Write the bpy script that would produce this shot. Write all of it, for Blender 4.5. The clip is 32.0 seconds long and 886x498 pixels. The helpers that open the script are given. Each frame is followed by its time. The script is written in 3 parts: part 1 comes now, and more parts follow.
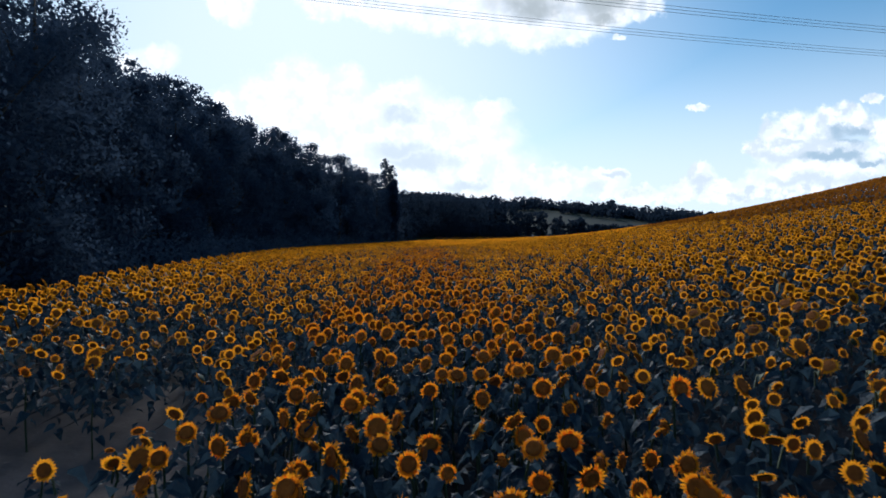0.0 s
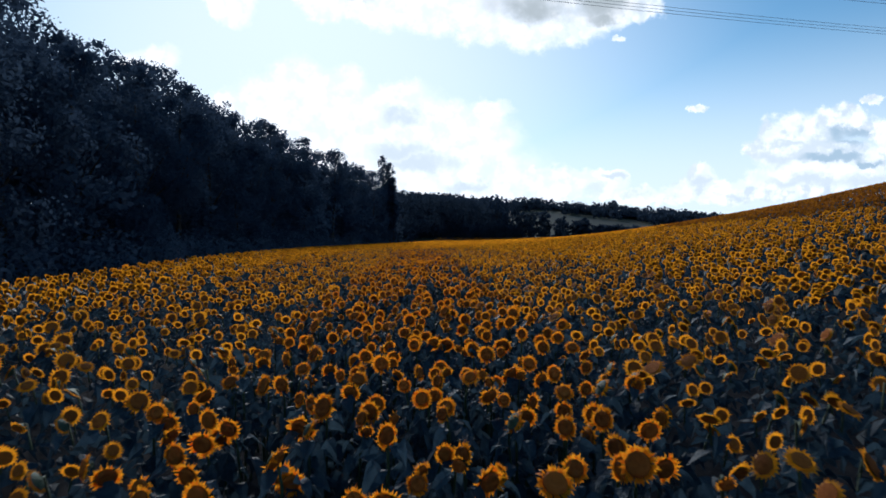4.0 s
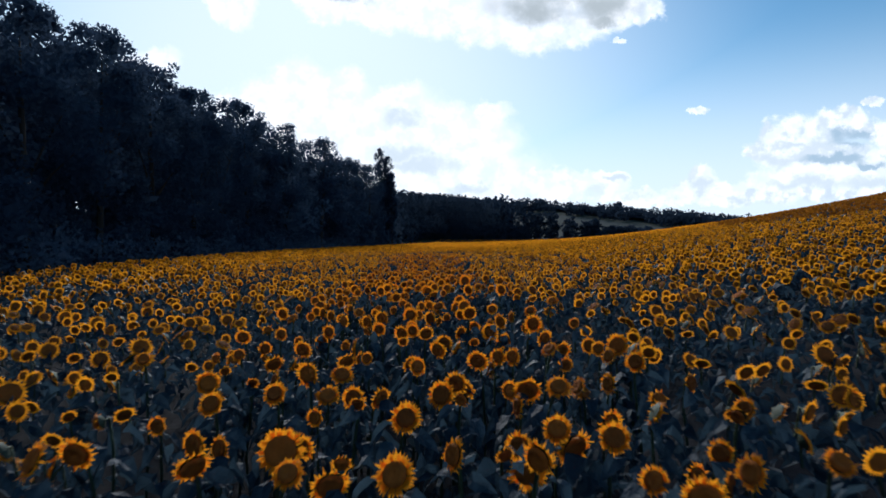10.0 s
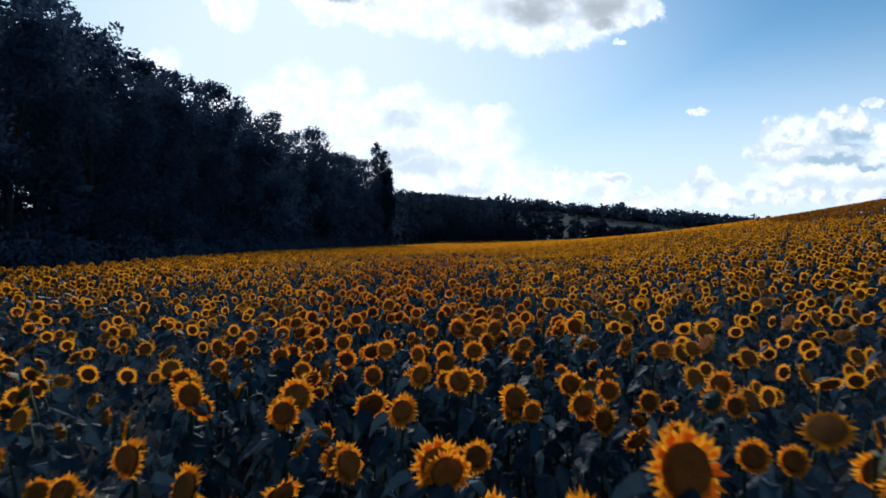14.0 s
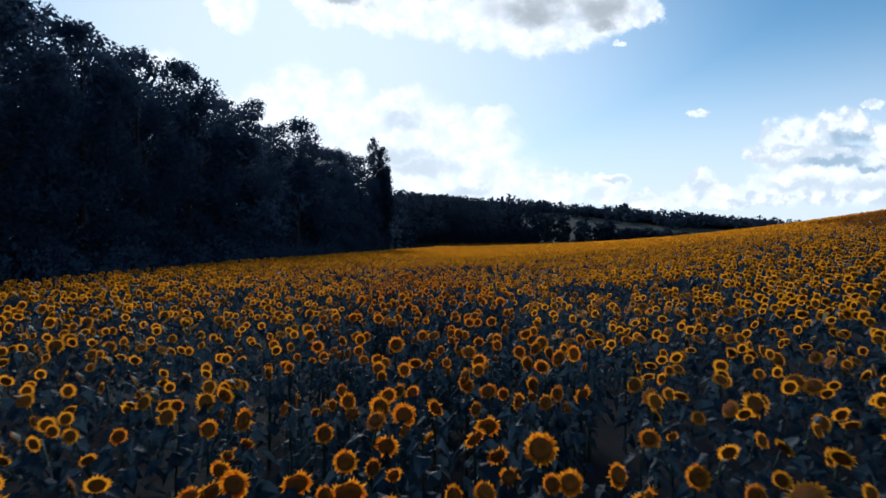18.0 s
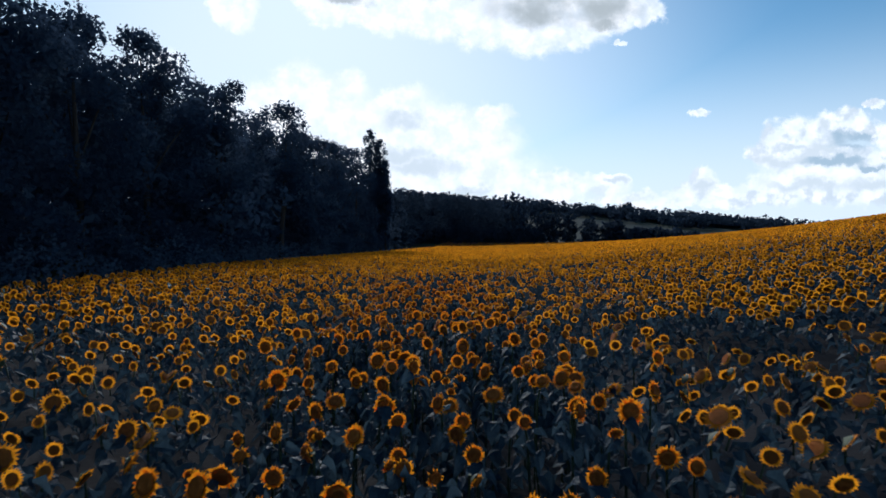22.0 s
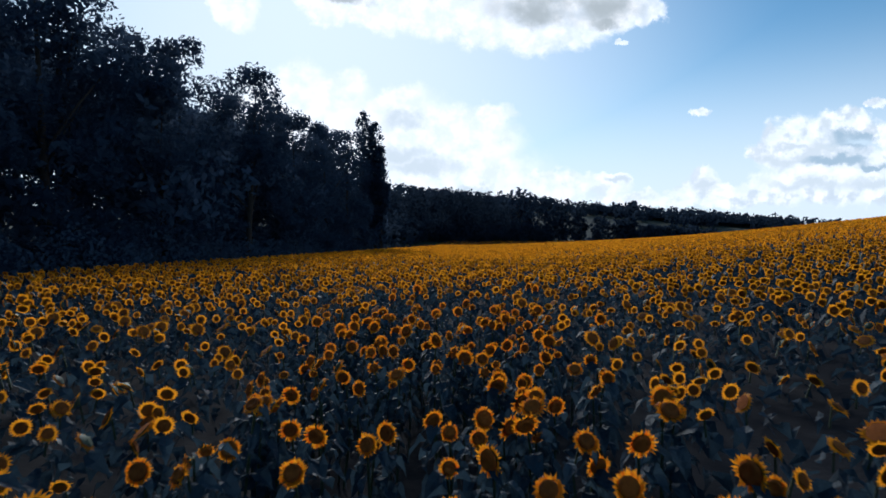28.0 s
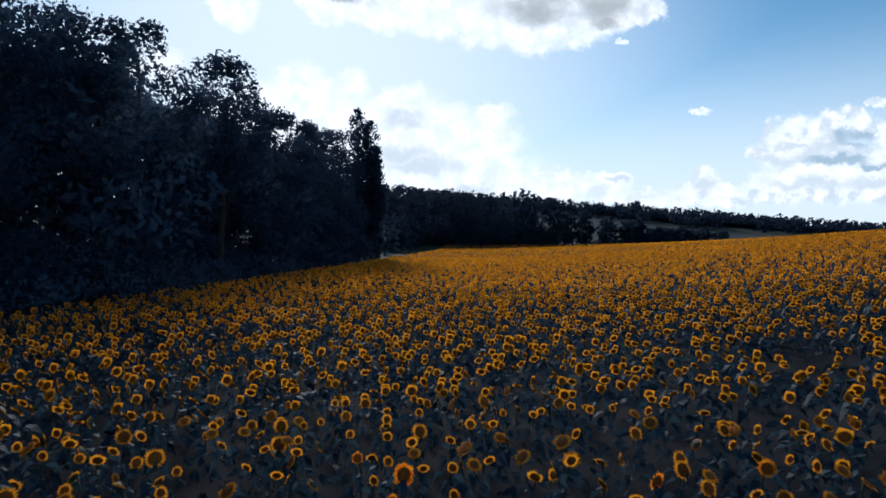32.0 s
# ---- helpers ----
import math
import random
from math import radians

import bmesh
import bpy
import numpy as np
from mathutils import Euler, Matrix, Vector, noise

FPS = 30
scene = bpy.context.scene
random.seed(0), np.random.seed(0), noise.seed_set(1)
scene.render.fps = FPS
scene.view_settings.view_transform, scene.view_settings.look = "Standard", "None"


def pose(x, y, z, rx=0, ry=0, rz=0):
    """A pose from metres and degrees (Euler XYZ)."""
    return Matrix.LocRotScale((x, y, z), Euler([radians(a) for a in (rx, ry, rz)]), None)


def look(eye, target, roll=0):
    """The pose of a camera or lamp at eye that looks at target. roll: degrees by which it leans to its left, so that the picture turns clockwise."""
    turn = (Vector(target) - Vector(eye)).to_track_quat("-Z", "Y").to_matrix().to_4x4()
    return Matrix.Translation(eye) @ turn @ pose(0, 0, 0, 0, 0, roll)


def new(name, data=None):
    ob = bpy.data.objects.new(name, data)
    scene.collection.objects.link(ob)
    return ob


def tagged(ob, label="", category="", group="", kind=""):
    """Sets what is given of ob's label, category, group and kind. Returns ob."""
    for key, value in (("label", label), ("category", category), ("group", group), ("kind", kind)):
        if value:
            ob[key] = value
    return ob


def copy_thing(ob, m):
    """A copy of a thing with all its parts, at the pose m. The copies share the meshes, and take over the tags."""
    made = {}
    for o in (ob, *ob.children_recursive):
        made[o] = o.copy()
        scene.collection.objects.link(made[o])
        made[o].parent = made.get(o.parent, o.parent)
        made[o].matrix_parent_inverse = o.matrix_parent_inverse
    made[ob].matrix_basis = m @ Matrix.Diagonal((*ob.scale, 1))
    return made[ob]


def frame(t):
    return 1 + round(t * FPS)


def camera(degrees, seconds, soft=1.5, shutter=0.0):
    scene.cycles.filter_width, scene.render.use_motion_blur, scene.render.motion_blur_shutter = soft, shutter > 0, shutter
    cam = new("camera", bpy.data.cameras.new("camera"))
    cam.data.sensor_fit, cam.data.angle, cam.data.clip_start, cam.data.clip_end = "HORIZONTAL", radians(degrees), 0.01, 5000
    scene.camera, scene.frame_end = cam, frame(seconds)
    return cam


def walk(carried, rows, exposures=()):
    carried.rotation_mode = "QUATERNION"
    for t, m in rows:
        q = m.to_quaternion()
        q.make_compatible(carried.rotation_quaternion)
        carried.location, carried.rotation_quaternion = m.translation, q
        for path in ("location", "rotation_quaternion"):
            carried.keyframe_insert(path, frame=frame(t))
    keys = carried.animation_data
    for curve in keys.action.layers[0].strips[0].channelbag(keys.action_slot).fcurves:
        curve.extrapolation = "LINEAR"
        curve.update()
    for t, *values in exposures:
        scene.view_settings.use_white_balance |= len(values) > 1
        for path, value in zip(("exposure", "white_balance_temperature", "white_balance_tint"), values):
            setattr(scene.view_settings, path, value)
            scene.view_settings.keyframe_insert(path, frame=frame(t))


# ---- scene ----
cam = camera(75.0, 32.0, soft=1.7, shutter=0.3)
PATH = [
    (0.0, -0.100, 1.911, 3.000, 88.737, 0, -0.111),
    (0.5, -0.113, 2.758, 2.995, 88.737, 0, -0.118),
    (1.0, -0.139, 3.703, 2.996, 88.750, 0, -0.118),
    (1.5, -0.162, 4.679, 2.981, 88.761, 0, -0.116),
    (2.0, -0.169, 5.733, 2.981, 88.773, 0, -0.123),
    (2.5, -0.178, 6.792, 2.972, 88.784, 0, -0.134),
    (3.0, -0.196, 7.921, 2.970, 88.806, 0, -0.142),
    (3.5, -0.223, 9.034, 2.952, 88.820, 0, -0.143),
    (4.0, -0.268, 10.171, 2.920, 88.847, 0, -0.134),
    (4.5, -0.325, 11.335, 2.881, 88.867, 0, -0.129),
    (5.0, -0.388, 12.527, 2.841, 88.881, 0, -0.128),
    (5.5, -0.449, 13.748, 2.809, 88.889, 0, -0.131),
    (6.0, -0.501, 15.001, 2.799, 88.894, 0, -0.117),
    (6.5, -0.548, 16.231, 2.784, 88.905, 0, -0.098),
    (7.0, -0.594, 17.506, 2.786, 88.930, 0, -0.085),
    (7.5, -0.638, 18.801, 2.777, 88.955, 0, -0.077),
    (8.0, -0.688, 20.114, 2.771, 88.971, 0, -0.049),
    (8.5, -0.738, 21.412, 2.759, 88.994, 0, -0.042),
    (9.0, -0.784, 22.738, 2.757, 89.014, 0, -0.039),
    (9.5, -0.828, 24.042, 2.748, 89.026, 0, -0.040),
    (10.0, -0.878, 25.411, 2.740, 89.038, 0, -0.044),
    (10.5, -0.913, 26.707, 2.729, 89.048, 0, -0.042),
    (11.0, -0.952, 27.981, 2.732, 89.061, 0, -0.038),
    (11.5, -0.999, 29.221, 2.729, 89.071, 0, -0.044),
    (12.0, -1.041, 30.499, 2.731, 89.087, 0, -0.039),
    (12.5, -1.075, 31.745, 2.719, 89.099, 0, -0.037),
    (13.0, -1.109, 33.013, 2.717, 89.122, 0, -0.036),
    (13.5, -1.139, 34.251, 2.696, 89.144, 0, -0.038),
    (14.0, -1.213, 35.514, 2.631, 89.157, 0, -0.036),
    (14.5, -1.313, 36.806, 2.553, 89.172, 0, -0.035),
    (15.0, -1.416, 38.130, 2.496, 89.189, 0, -0.034),
    (15.5, -1.506, 39.488, 2.494, 89.208, 0, -0.035),
    (16.0, -1.560, 40.883, 2.586, 89.224, 0, -0.023),
    (16.5, -1.605, 42.276, 2.731, 89.251, 0, -0.017),
    (17.0, -1.652, 43.673, 2.918, 89.280, 0, -0.022),
    (17.5, -1.693, 45.018, 3.067, 89.295, 0, -0.018),
    (18.0, -1.730, 46.382, 3.160, 89.289, 0, -0.020),
    (18.5, -1.764, 47.714, 3.180, 89.283, 0, -0.018),
    (19.0, -1.798, 49.064, 3.187, 89.272, 0, -0.029),
    (19.5, -1.830, 50.347, 3.184, 89.267, 0, -0.024),
    (20.0, -1.871, 51.565, 3.181, 89.255, 0, -0.002),
    (20.5, -1.908, 52.658, 3.163, 89.229, 0, 0.016),
    (21.0, -1.944, 53.701, 3.156, 89.225, 0, 0.026),
    (21.5, -1.973, 54.707, 3.153, 89.230, 0, 0.045),
    (22.0, -2.004, 55.781, 3.207, 89.254, 0, 0.058),
    (22.5, -2.029, 56.870, 3.209, 89.270, 0, 0.054),
    (23.0, -2.065, 58.029, 3.188, 89.280, 0, 0.055),
    (23.5, -2.099, 59.172, 3.162, 89.285, 0, 0.063),
    (24.0, -2.134, 60.382, 3.144, 89.279, 0, 0.072),
    (24.5, -2.169, 61.558, 3.114, 89.280, 0, 0.078),
    (25.0, -2.212, 62.802, 3.072, 89.274, 0, 0.075),
    (25.5, -2.269, 64.039, 2.998, 89.267, 0, 0.081),
    (26.0, -2.326, 65.278, 2.922, 89.250, 0, 0.090),
    (26.5, -2.379, 66.504, 2.859, 89.237, 0, 0.102),
    (27.0, -2.426, 67.706, 2.816, 89.228, 0, 0.116),
    (27.5, -2.464, 68.868, 2.797, 89.223, 0, 0.134),
    (28.0, -2.490, 69.978, 2.802, 89.195, 0, 0.148),
    (28.5, -2.511, 71.015, 2.847, 89.180, 0, 0.166),
    (29.0, -2.540, 72.049, 3.018, 89.183, 0, 0.181),
    (29.5, -2.574, 73.039, 3.229, 89.190, 0, 0.190),
    (30.0, -2.605, 74.055, 3.463, 89.187, 0, 0.200),
    (30.5, -2.633, 75.073, 3.672, 89.169, 0, 0.202),
    (31.0, -2.667, 76.152, 3.896, 89.156, 0, 0.195),
    (31.5, -2.693, 77.237, 4.101, 89.136, 0, 0.184),
    (32.0, -2.722, 78.378, 4.335, 89.137, 0, 0.176),
]
walk(cam, [(t, pose(x, y, z, a, b, c)) for t, x, y, z, a, b, c in PATH], [(0, 0.08, 5700, 10), (12, 0.07, 5700, 10), (16, 0.0, 5700, 10), (32, 0.0, 5700, 10)])

# ---------------------------------------------------------------- sky and sun
SUN_AZ, SUN_EL = -14.0, 25.0          # degrees; azimuth from +y towards +x

sun_data = bpy.data.lights.new("sun", "SUN")
sun_data.energy, sun_data.angle, sun_data.color = 2.65, radians(12), (1.0, 0.93, 0.82)
sun = new("sun", sun_data)
sd = Vector((math.sin(radians(SUN_AZ)) * math.cos(radians(SUN_EL)), math.cos(radians(SUN_AZ)) * math.cos(radians(SUN_EL)), math.sin(radians(SUN_EL))))
sun.matrix_basis = look(sd * 60, (0, 0, 0))

world = bpy.data.worlds.new("sky")
scene.world = world
world.use_nodes = True
wt = world.node_tree
wt.nodes.clear()


def wmath(op, a, b=None, c=None, clamp=False):
    n = wt.nodes.new("ShaderNodeMath")
    n.operation, n.use_clamp = op, clamp
    for k, v in enumerate((a, b, c)):
        if v is None:
            continue
        if isinstance(v, (int, float)):
            n.inputs[k].default_value = v
        else:
            wt.links.new(v, n.inputs[k])
    return n.outputs[0]


def wrange(v, a, b, c=0.0, d=1.0, smooth=True):
    n = wt.nodes.new("ShaderNodeMapRange")
    n.interpolation_type = "SMOOTHSTEP" if smooth else "LINEAR"
    wt.links.new(v, n.inputs[0])
    for k, x in enumerate((a, b, c, d)):
        n.inputs[k + 1].default_value = x
    return n.outputs[0]


def wmix(f, a, b):
    n = wt.nodes.new("ShaderNodeMix")
    n.data_type = "RGBA"
    if isinstance(f, (int, float)):
        n.inputs[0].default_value = f
    else:
        wt.links.new(f, n.inputs[0])
    for k, v in ((6, a), (7, b)):
        if isinstance(v, tuple):
            n.inputs[k].default_value = (*v, 1)
        else:
            wt.links.new(v, n.inputs[k])
    return n.outputs[2]


def wnoise(vec, scale, detail=6, rough=0.55, stretch=(1, 1, 1), color=False):
    m = wt.nodes.new("ShaderNodeVectorMath")
    m.operation = "MULTIPLY"
    wt.links.new(vec, m.inputs[0])
    m.inputs[1].default_value = stretch
    n = wt.nodes.new("ShaderNodeTexNoise")
    n.inputs["Scale"].default_value, n.inputs["Detail"].default_value, n.inputs["Roughness"].default_value = scale, detail, rough
    wt.links.new(m.outputs[0], n.inputs["Vector"])
    return n.outputs["Color" if color else "Fac"]


coord = wt.nodes.new("ShaderNodeTexCoord").outputs["Generated"]
sep = wt.nodes.new("ShaderNodeSeparateXYZ")
wt.links.new(coord, sep.inputs[0])
ahead = wmath("MAXIMUM", sep.outputs[1], 0.05)
comb = wt.nodes.new("ShaderNodeCombineXYZ")
wt.links.new(wmath("DIVIDE", sep.outputs[0], ahead), comb.inputs[0])
wt.links.new(wmath("DIVIDE", sep.outputs[2], ahead), comb.inputs[1])
flat = comb.outputs[0]                # sideways and upward slope of the line of sight
wob = wt.nodes.new("ShaderNodeVectorMath")
wob.operation = "MULTIPLY_ADD"
wt.links.new(wnoise(flat, 15.0, 8, 0.66, color=True), wob.inputs[0])
wob.inputs[1].default_value = (0.085, 0.075, 0)
wt.links.new(flat, wob.inputs[2])
off = wt.nodes.new("ShaderNodeVectorMath")
off.operation = "SUBTRACT"
wt.links.new(wob.outputs[0], off.inputs[0])
off.inputs[1].default_value = (0.0425, 0.0375, 0)
spot = off.outputs[0]


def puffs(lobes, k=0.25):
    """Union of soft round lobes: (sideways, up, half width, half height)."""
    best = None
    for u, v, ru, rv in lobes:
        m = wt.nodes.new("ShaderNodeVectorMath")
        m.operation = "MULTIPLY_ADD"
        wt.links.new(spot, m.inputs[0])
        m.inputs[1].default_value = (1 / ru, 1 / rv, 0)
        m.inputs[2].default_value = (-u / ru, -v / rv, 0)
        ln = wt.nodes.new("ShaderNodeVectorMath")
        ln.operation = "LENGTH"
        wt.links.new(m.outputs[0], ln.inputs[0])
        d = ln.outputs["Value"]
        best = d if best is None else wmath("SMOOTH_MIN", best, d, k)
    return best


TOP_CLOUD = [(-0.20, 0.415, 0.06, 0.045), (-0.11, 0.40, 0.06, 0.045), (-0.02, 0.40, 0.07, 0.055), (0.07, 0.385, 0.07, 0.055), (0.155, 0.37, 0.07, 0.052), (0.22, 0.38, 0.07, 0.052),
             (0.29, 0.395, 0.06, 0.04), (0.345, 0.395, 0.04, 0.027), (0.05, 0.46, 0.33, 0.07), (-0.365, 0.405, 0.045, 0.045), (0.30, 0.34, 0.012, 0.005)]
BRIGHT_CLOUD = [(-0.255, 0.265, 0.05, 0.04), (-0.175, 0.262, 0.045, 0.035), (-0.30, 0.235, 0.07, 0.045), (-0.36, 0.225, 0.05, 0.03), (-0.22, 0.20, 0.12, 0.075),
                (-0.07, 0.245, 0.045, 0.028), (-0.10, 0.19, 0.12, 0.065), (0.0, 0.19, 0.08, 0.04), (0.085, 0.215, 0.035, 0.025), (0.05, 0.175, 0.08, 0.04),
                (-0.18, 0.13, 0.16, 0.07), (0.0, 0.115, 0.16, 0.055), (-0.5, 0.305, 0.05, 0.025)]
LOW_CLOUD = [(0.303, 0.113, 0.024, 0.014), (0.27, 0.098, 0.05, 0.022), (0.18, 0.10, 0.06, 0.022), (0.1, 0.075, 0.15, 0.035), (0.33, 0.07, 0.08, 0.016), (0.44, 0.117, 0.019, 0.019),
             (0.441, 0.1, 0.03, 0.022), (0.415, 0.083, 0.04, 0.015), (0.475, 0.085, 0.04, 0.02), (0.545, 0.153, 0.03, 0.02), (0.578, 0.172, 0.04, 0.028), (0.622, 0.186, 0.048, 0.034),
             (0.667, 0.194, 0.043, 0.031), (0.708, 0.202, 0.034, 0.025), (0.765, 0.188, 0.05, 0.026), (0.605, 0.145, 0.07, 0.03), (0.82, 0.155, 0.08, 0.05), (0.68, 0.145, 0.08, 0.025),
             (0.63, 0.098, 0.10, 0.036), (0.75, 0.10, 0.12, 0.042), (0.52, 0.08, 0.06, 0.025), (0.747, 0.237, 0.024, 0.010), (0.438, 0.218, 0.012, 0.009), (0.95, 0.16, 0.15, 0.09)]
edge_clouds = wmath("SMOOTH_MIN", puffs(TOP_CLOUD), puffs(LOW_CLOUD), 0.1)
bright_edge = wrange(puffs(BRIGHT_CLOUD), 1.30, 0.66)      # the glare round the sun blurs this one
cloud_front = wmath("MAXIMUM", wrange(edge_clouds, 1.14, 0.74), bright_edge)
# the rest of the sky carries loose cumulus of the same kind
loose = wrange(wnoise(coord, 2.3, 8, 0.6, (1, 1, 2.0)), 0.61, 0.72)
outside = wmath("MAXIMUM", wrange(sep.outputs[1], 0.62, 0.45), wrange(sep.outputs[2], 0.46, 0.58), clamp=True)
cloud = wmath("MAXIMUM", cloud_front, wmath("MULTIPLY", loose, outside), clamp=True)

sky = wt.nodes.new("ShaderNodeTexSky")
sky.sky_type, sky.sun_disc = "NISHITA", False
sky.sun_elevation, sky.sun_rotation = radians(SUN_EL), radians(SUN_AZ)
sky.air_density, sky.dust_density, sky.ozone_density = 1.0, 0.35, 3.0
scaled = wt.nodes.new("ShaderNodeVectorMath")
scaled.operation = "MULTIPLY"
wt.links.new(sky.outputs[0], scaled.inputs[0])
SKY = 0.104
scaled.inputs[1].default_value = (SKY * 0.79, SKY * 1.02, SKY * 0.97)
# white haze low over the hills
haze = wmath("MULTIPLY", wrange(sep.outputs[2], 0.34, 0.05), 0.88)
veil_at = wt.nodes.new("ShaderNodeVectorMath")
veil_at.operation = "DISTANCE"
wt.links.new(flat, veil_at.inputs[0])
veil_at.inputs[1].default_value = (-0.27, 0.22, 0)
veil = wrange(veil_at.outputs["Value"], 0.14, 0.92, 0.86, 0.0)    # thin bright veil round the hidden sun
clear = wmix(wmath("MAXIMUM", haze, veil), scaled.outputs[0], (0.855, 0.905, 0.945))

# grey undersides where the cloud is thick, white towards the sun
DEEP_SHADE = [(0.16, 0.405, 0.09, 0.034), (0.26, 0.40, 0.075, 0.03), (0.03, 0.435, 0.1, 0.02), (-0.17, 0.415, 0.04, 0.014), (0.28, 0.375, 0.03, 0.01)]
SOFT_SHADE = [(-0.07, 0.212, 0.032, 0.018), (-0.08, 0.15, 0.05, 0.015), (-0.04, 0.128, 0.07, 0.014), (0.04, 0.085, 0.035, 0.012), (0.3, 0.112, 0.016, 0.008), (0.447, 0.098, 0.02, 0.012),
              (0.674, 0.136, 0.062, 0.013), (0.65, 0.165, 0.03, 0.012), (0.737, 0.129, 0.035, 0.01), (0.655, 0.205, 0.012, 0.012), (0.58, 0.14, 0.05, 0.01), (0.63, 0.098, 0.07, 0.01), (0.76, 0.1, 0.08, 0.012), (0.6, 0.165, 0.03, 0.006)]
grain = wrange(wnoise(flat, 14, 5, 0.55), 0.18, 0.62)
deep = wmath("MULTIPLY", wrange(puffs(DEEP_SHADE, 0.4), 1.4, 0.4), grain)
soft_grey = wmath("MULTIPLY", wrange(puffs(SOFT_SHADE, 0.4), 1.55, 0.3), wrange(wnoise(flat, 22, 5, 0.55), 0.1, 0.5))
toward = wt.nodes.new("ShaderNodeVectorMath")
toward.operation = "ADD"
wt.links.new(flat, toward.inputs[0])
toward.inputs[1].default_value = (-0.010, 0.012, 0)
relief = wmath("SUBTRACT", wnoise(toward.outputs[0], 17, 5, 0.55), wnoise(flat, 17, 5, 0.55))      # billows turned from the sun are greyer
turned = wmath("MULTIPLY", wrange(relief, -0.02, 0.11), wrange(sep.outputs[0], -0.1, 0.62))
billow = wrange(wnoise(flat, 30, 6, 0.6), 0.35, 0.7)
lit = wmix(wmath("MULTIPLY", turned, 0.8), wmix(billow, (0.93, 0.97, 1.0), (1.22, 1.18, 1.13)), (0.64, 0.71, 0.75))
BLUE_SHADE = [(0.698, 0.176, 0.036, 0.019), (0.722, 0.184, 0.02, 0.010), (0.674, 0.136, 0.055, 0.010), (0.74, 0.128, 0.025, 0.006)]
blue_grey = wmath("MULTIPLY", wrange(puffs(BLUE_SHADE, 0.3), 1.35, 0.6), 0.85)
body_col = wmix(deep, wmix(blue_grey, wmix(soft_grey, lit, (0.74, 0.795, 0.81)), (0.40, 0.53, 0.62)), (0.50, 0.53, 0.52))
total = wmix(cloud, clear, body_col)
bg = wt.nodes.new("ShaderNodeBackground")
wt.links.new(total, bg.inputs[0])
bg.inputs[1].default_value = 1.0
wout = wt.nodes.new("ShaderNodeOutputWorld")
wt.links.new(bg.outputs[0], wout.inputs[0])
world.cycles.sampling_method, world.cycles.sample_map_resolution = "MANUAL", 512


# ---------------------------------------------------------------- materials
def material(name, base, dark, rough=0.6, scale=4.0, bump=0.0, bump_scale=40.0, translucent=0.0, trans_col=None, spec=0.5, vary=0.25, contrast=1.0):
    """A surface with two scales of colour variation, a random shift from piece to piece, and fine relief."""
    m = bpy.data.materials.new(name)
    m.use_nodes = True
    t = m.node_tree
    p = t.nodes["Principled BSDF"]
    p.inputs["Roughness"].default_value = rough
    p.inputs["Specular IOR Level"].default_value = spec
    geo = t.nodes.new("ShaderNodeNewGeometry")
    n1 = t.nodes.new("ShaderNodeTexNoise")
    n1.inputs["Scale"].default_value, n1.inputs["Detail"].default_value = scale, 5
    t.links.new(geo.outputs["Position"], n1.inputs["Vector"])
    n2 = t.nodes.new("ShaderNodeTexNoise")
    n2.inputs["Scale"].default_value, n2.inputs["Detail"].default_value = scale * 9, 3
    t.links.new(geo.outputs["Position"], n2.inputs["Vector"])
    info = t.nodes.new("ShaderNodeObjectInfo")

    def calc(op, a, b):
        n = t.nodes.new("ShaderNodeMath")
        n.operation = op
        for k, v in enumerate((a, b)):
            if isinstance(v, (int, float)):
                n.inputs[k].default_value = v
            else:
                t.links.new(v, n.inputs[k])
        return n.outputs[0]
    rnd = calc("FRACT", calc("ADD", info.outputs["Random"], geo.outputs["Random Per Island"]), 0)
    f = calc("ADD", calc("MULTIPLY", n1.outputs["Fac"], 0.9), calc("MULTIPLY", n2.outputs["Fac"], 0.5))
    f = calc("ADD", calc("SUBTRACT", f, 0.2), calc("MULTIPLY", calc("SUBTRACT", rnd, 0.5), vary * 2))
    if contrast != 1.0:
        f = calc("ADD", calc("MULTIPLY", calc("SUBTRACT", f, 0.5), contrast), 0.42)
    mix = t.nodes.new("ShaderNodeMix")
    mix.data_type = "RGBA"
    mix.clamp_factor = True
    t.links.new(f, mix.inputs[0])
    mix.inputs[6].default_value, mix.inputs[7].default_value = (*dark, 1), (*base, 1)
    t.links.new(mix.outputs[2], p.inputs["Base Color"])
    if bump:
        n3 = t.nodes.new("ShaderNodeTexNoise")
        n3.inputs["Scale"].default_value, n3.inputs["Detail"].default_value = bump_scale, 4
        t.links.new(geo.outputs["Position"], n3.inputs["Vector"])
        b = t.nodes.new("ShaderNodeBump")
        b.inputs["Strength"].default_value, b.inputs["Distance"].default_value = bump, 0.02
        t.links.new(n3.outputs["Fac"], b.inputs["Height"])
        t.links.new(b.outputs[0], p.inputs["Normal"])
    if translucent:
        tr = t.nodes.new("ShaderNodeBsdfTranslucent")
        if trans_col:
            tr.inputs[0].default_value = (*trans_col, 1)
        else:
            t.links.new(mix.outputs[2], tr.inputs[0])
        ms = t.nodes.new("ShaderNodeMixShader")
        ms.inputs[0].default_value = translucent
        t.links.new(p.outputs[0], ms.inputs[1])
        t.links.new(tr.outputs[0], ms.inputs[2])
        t.links.new(ms.outputs[0], t.nodes["Material Output"].inputs[0])
    return m


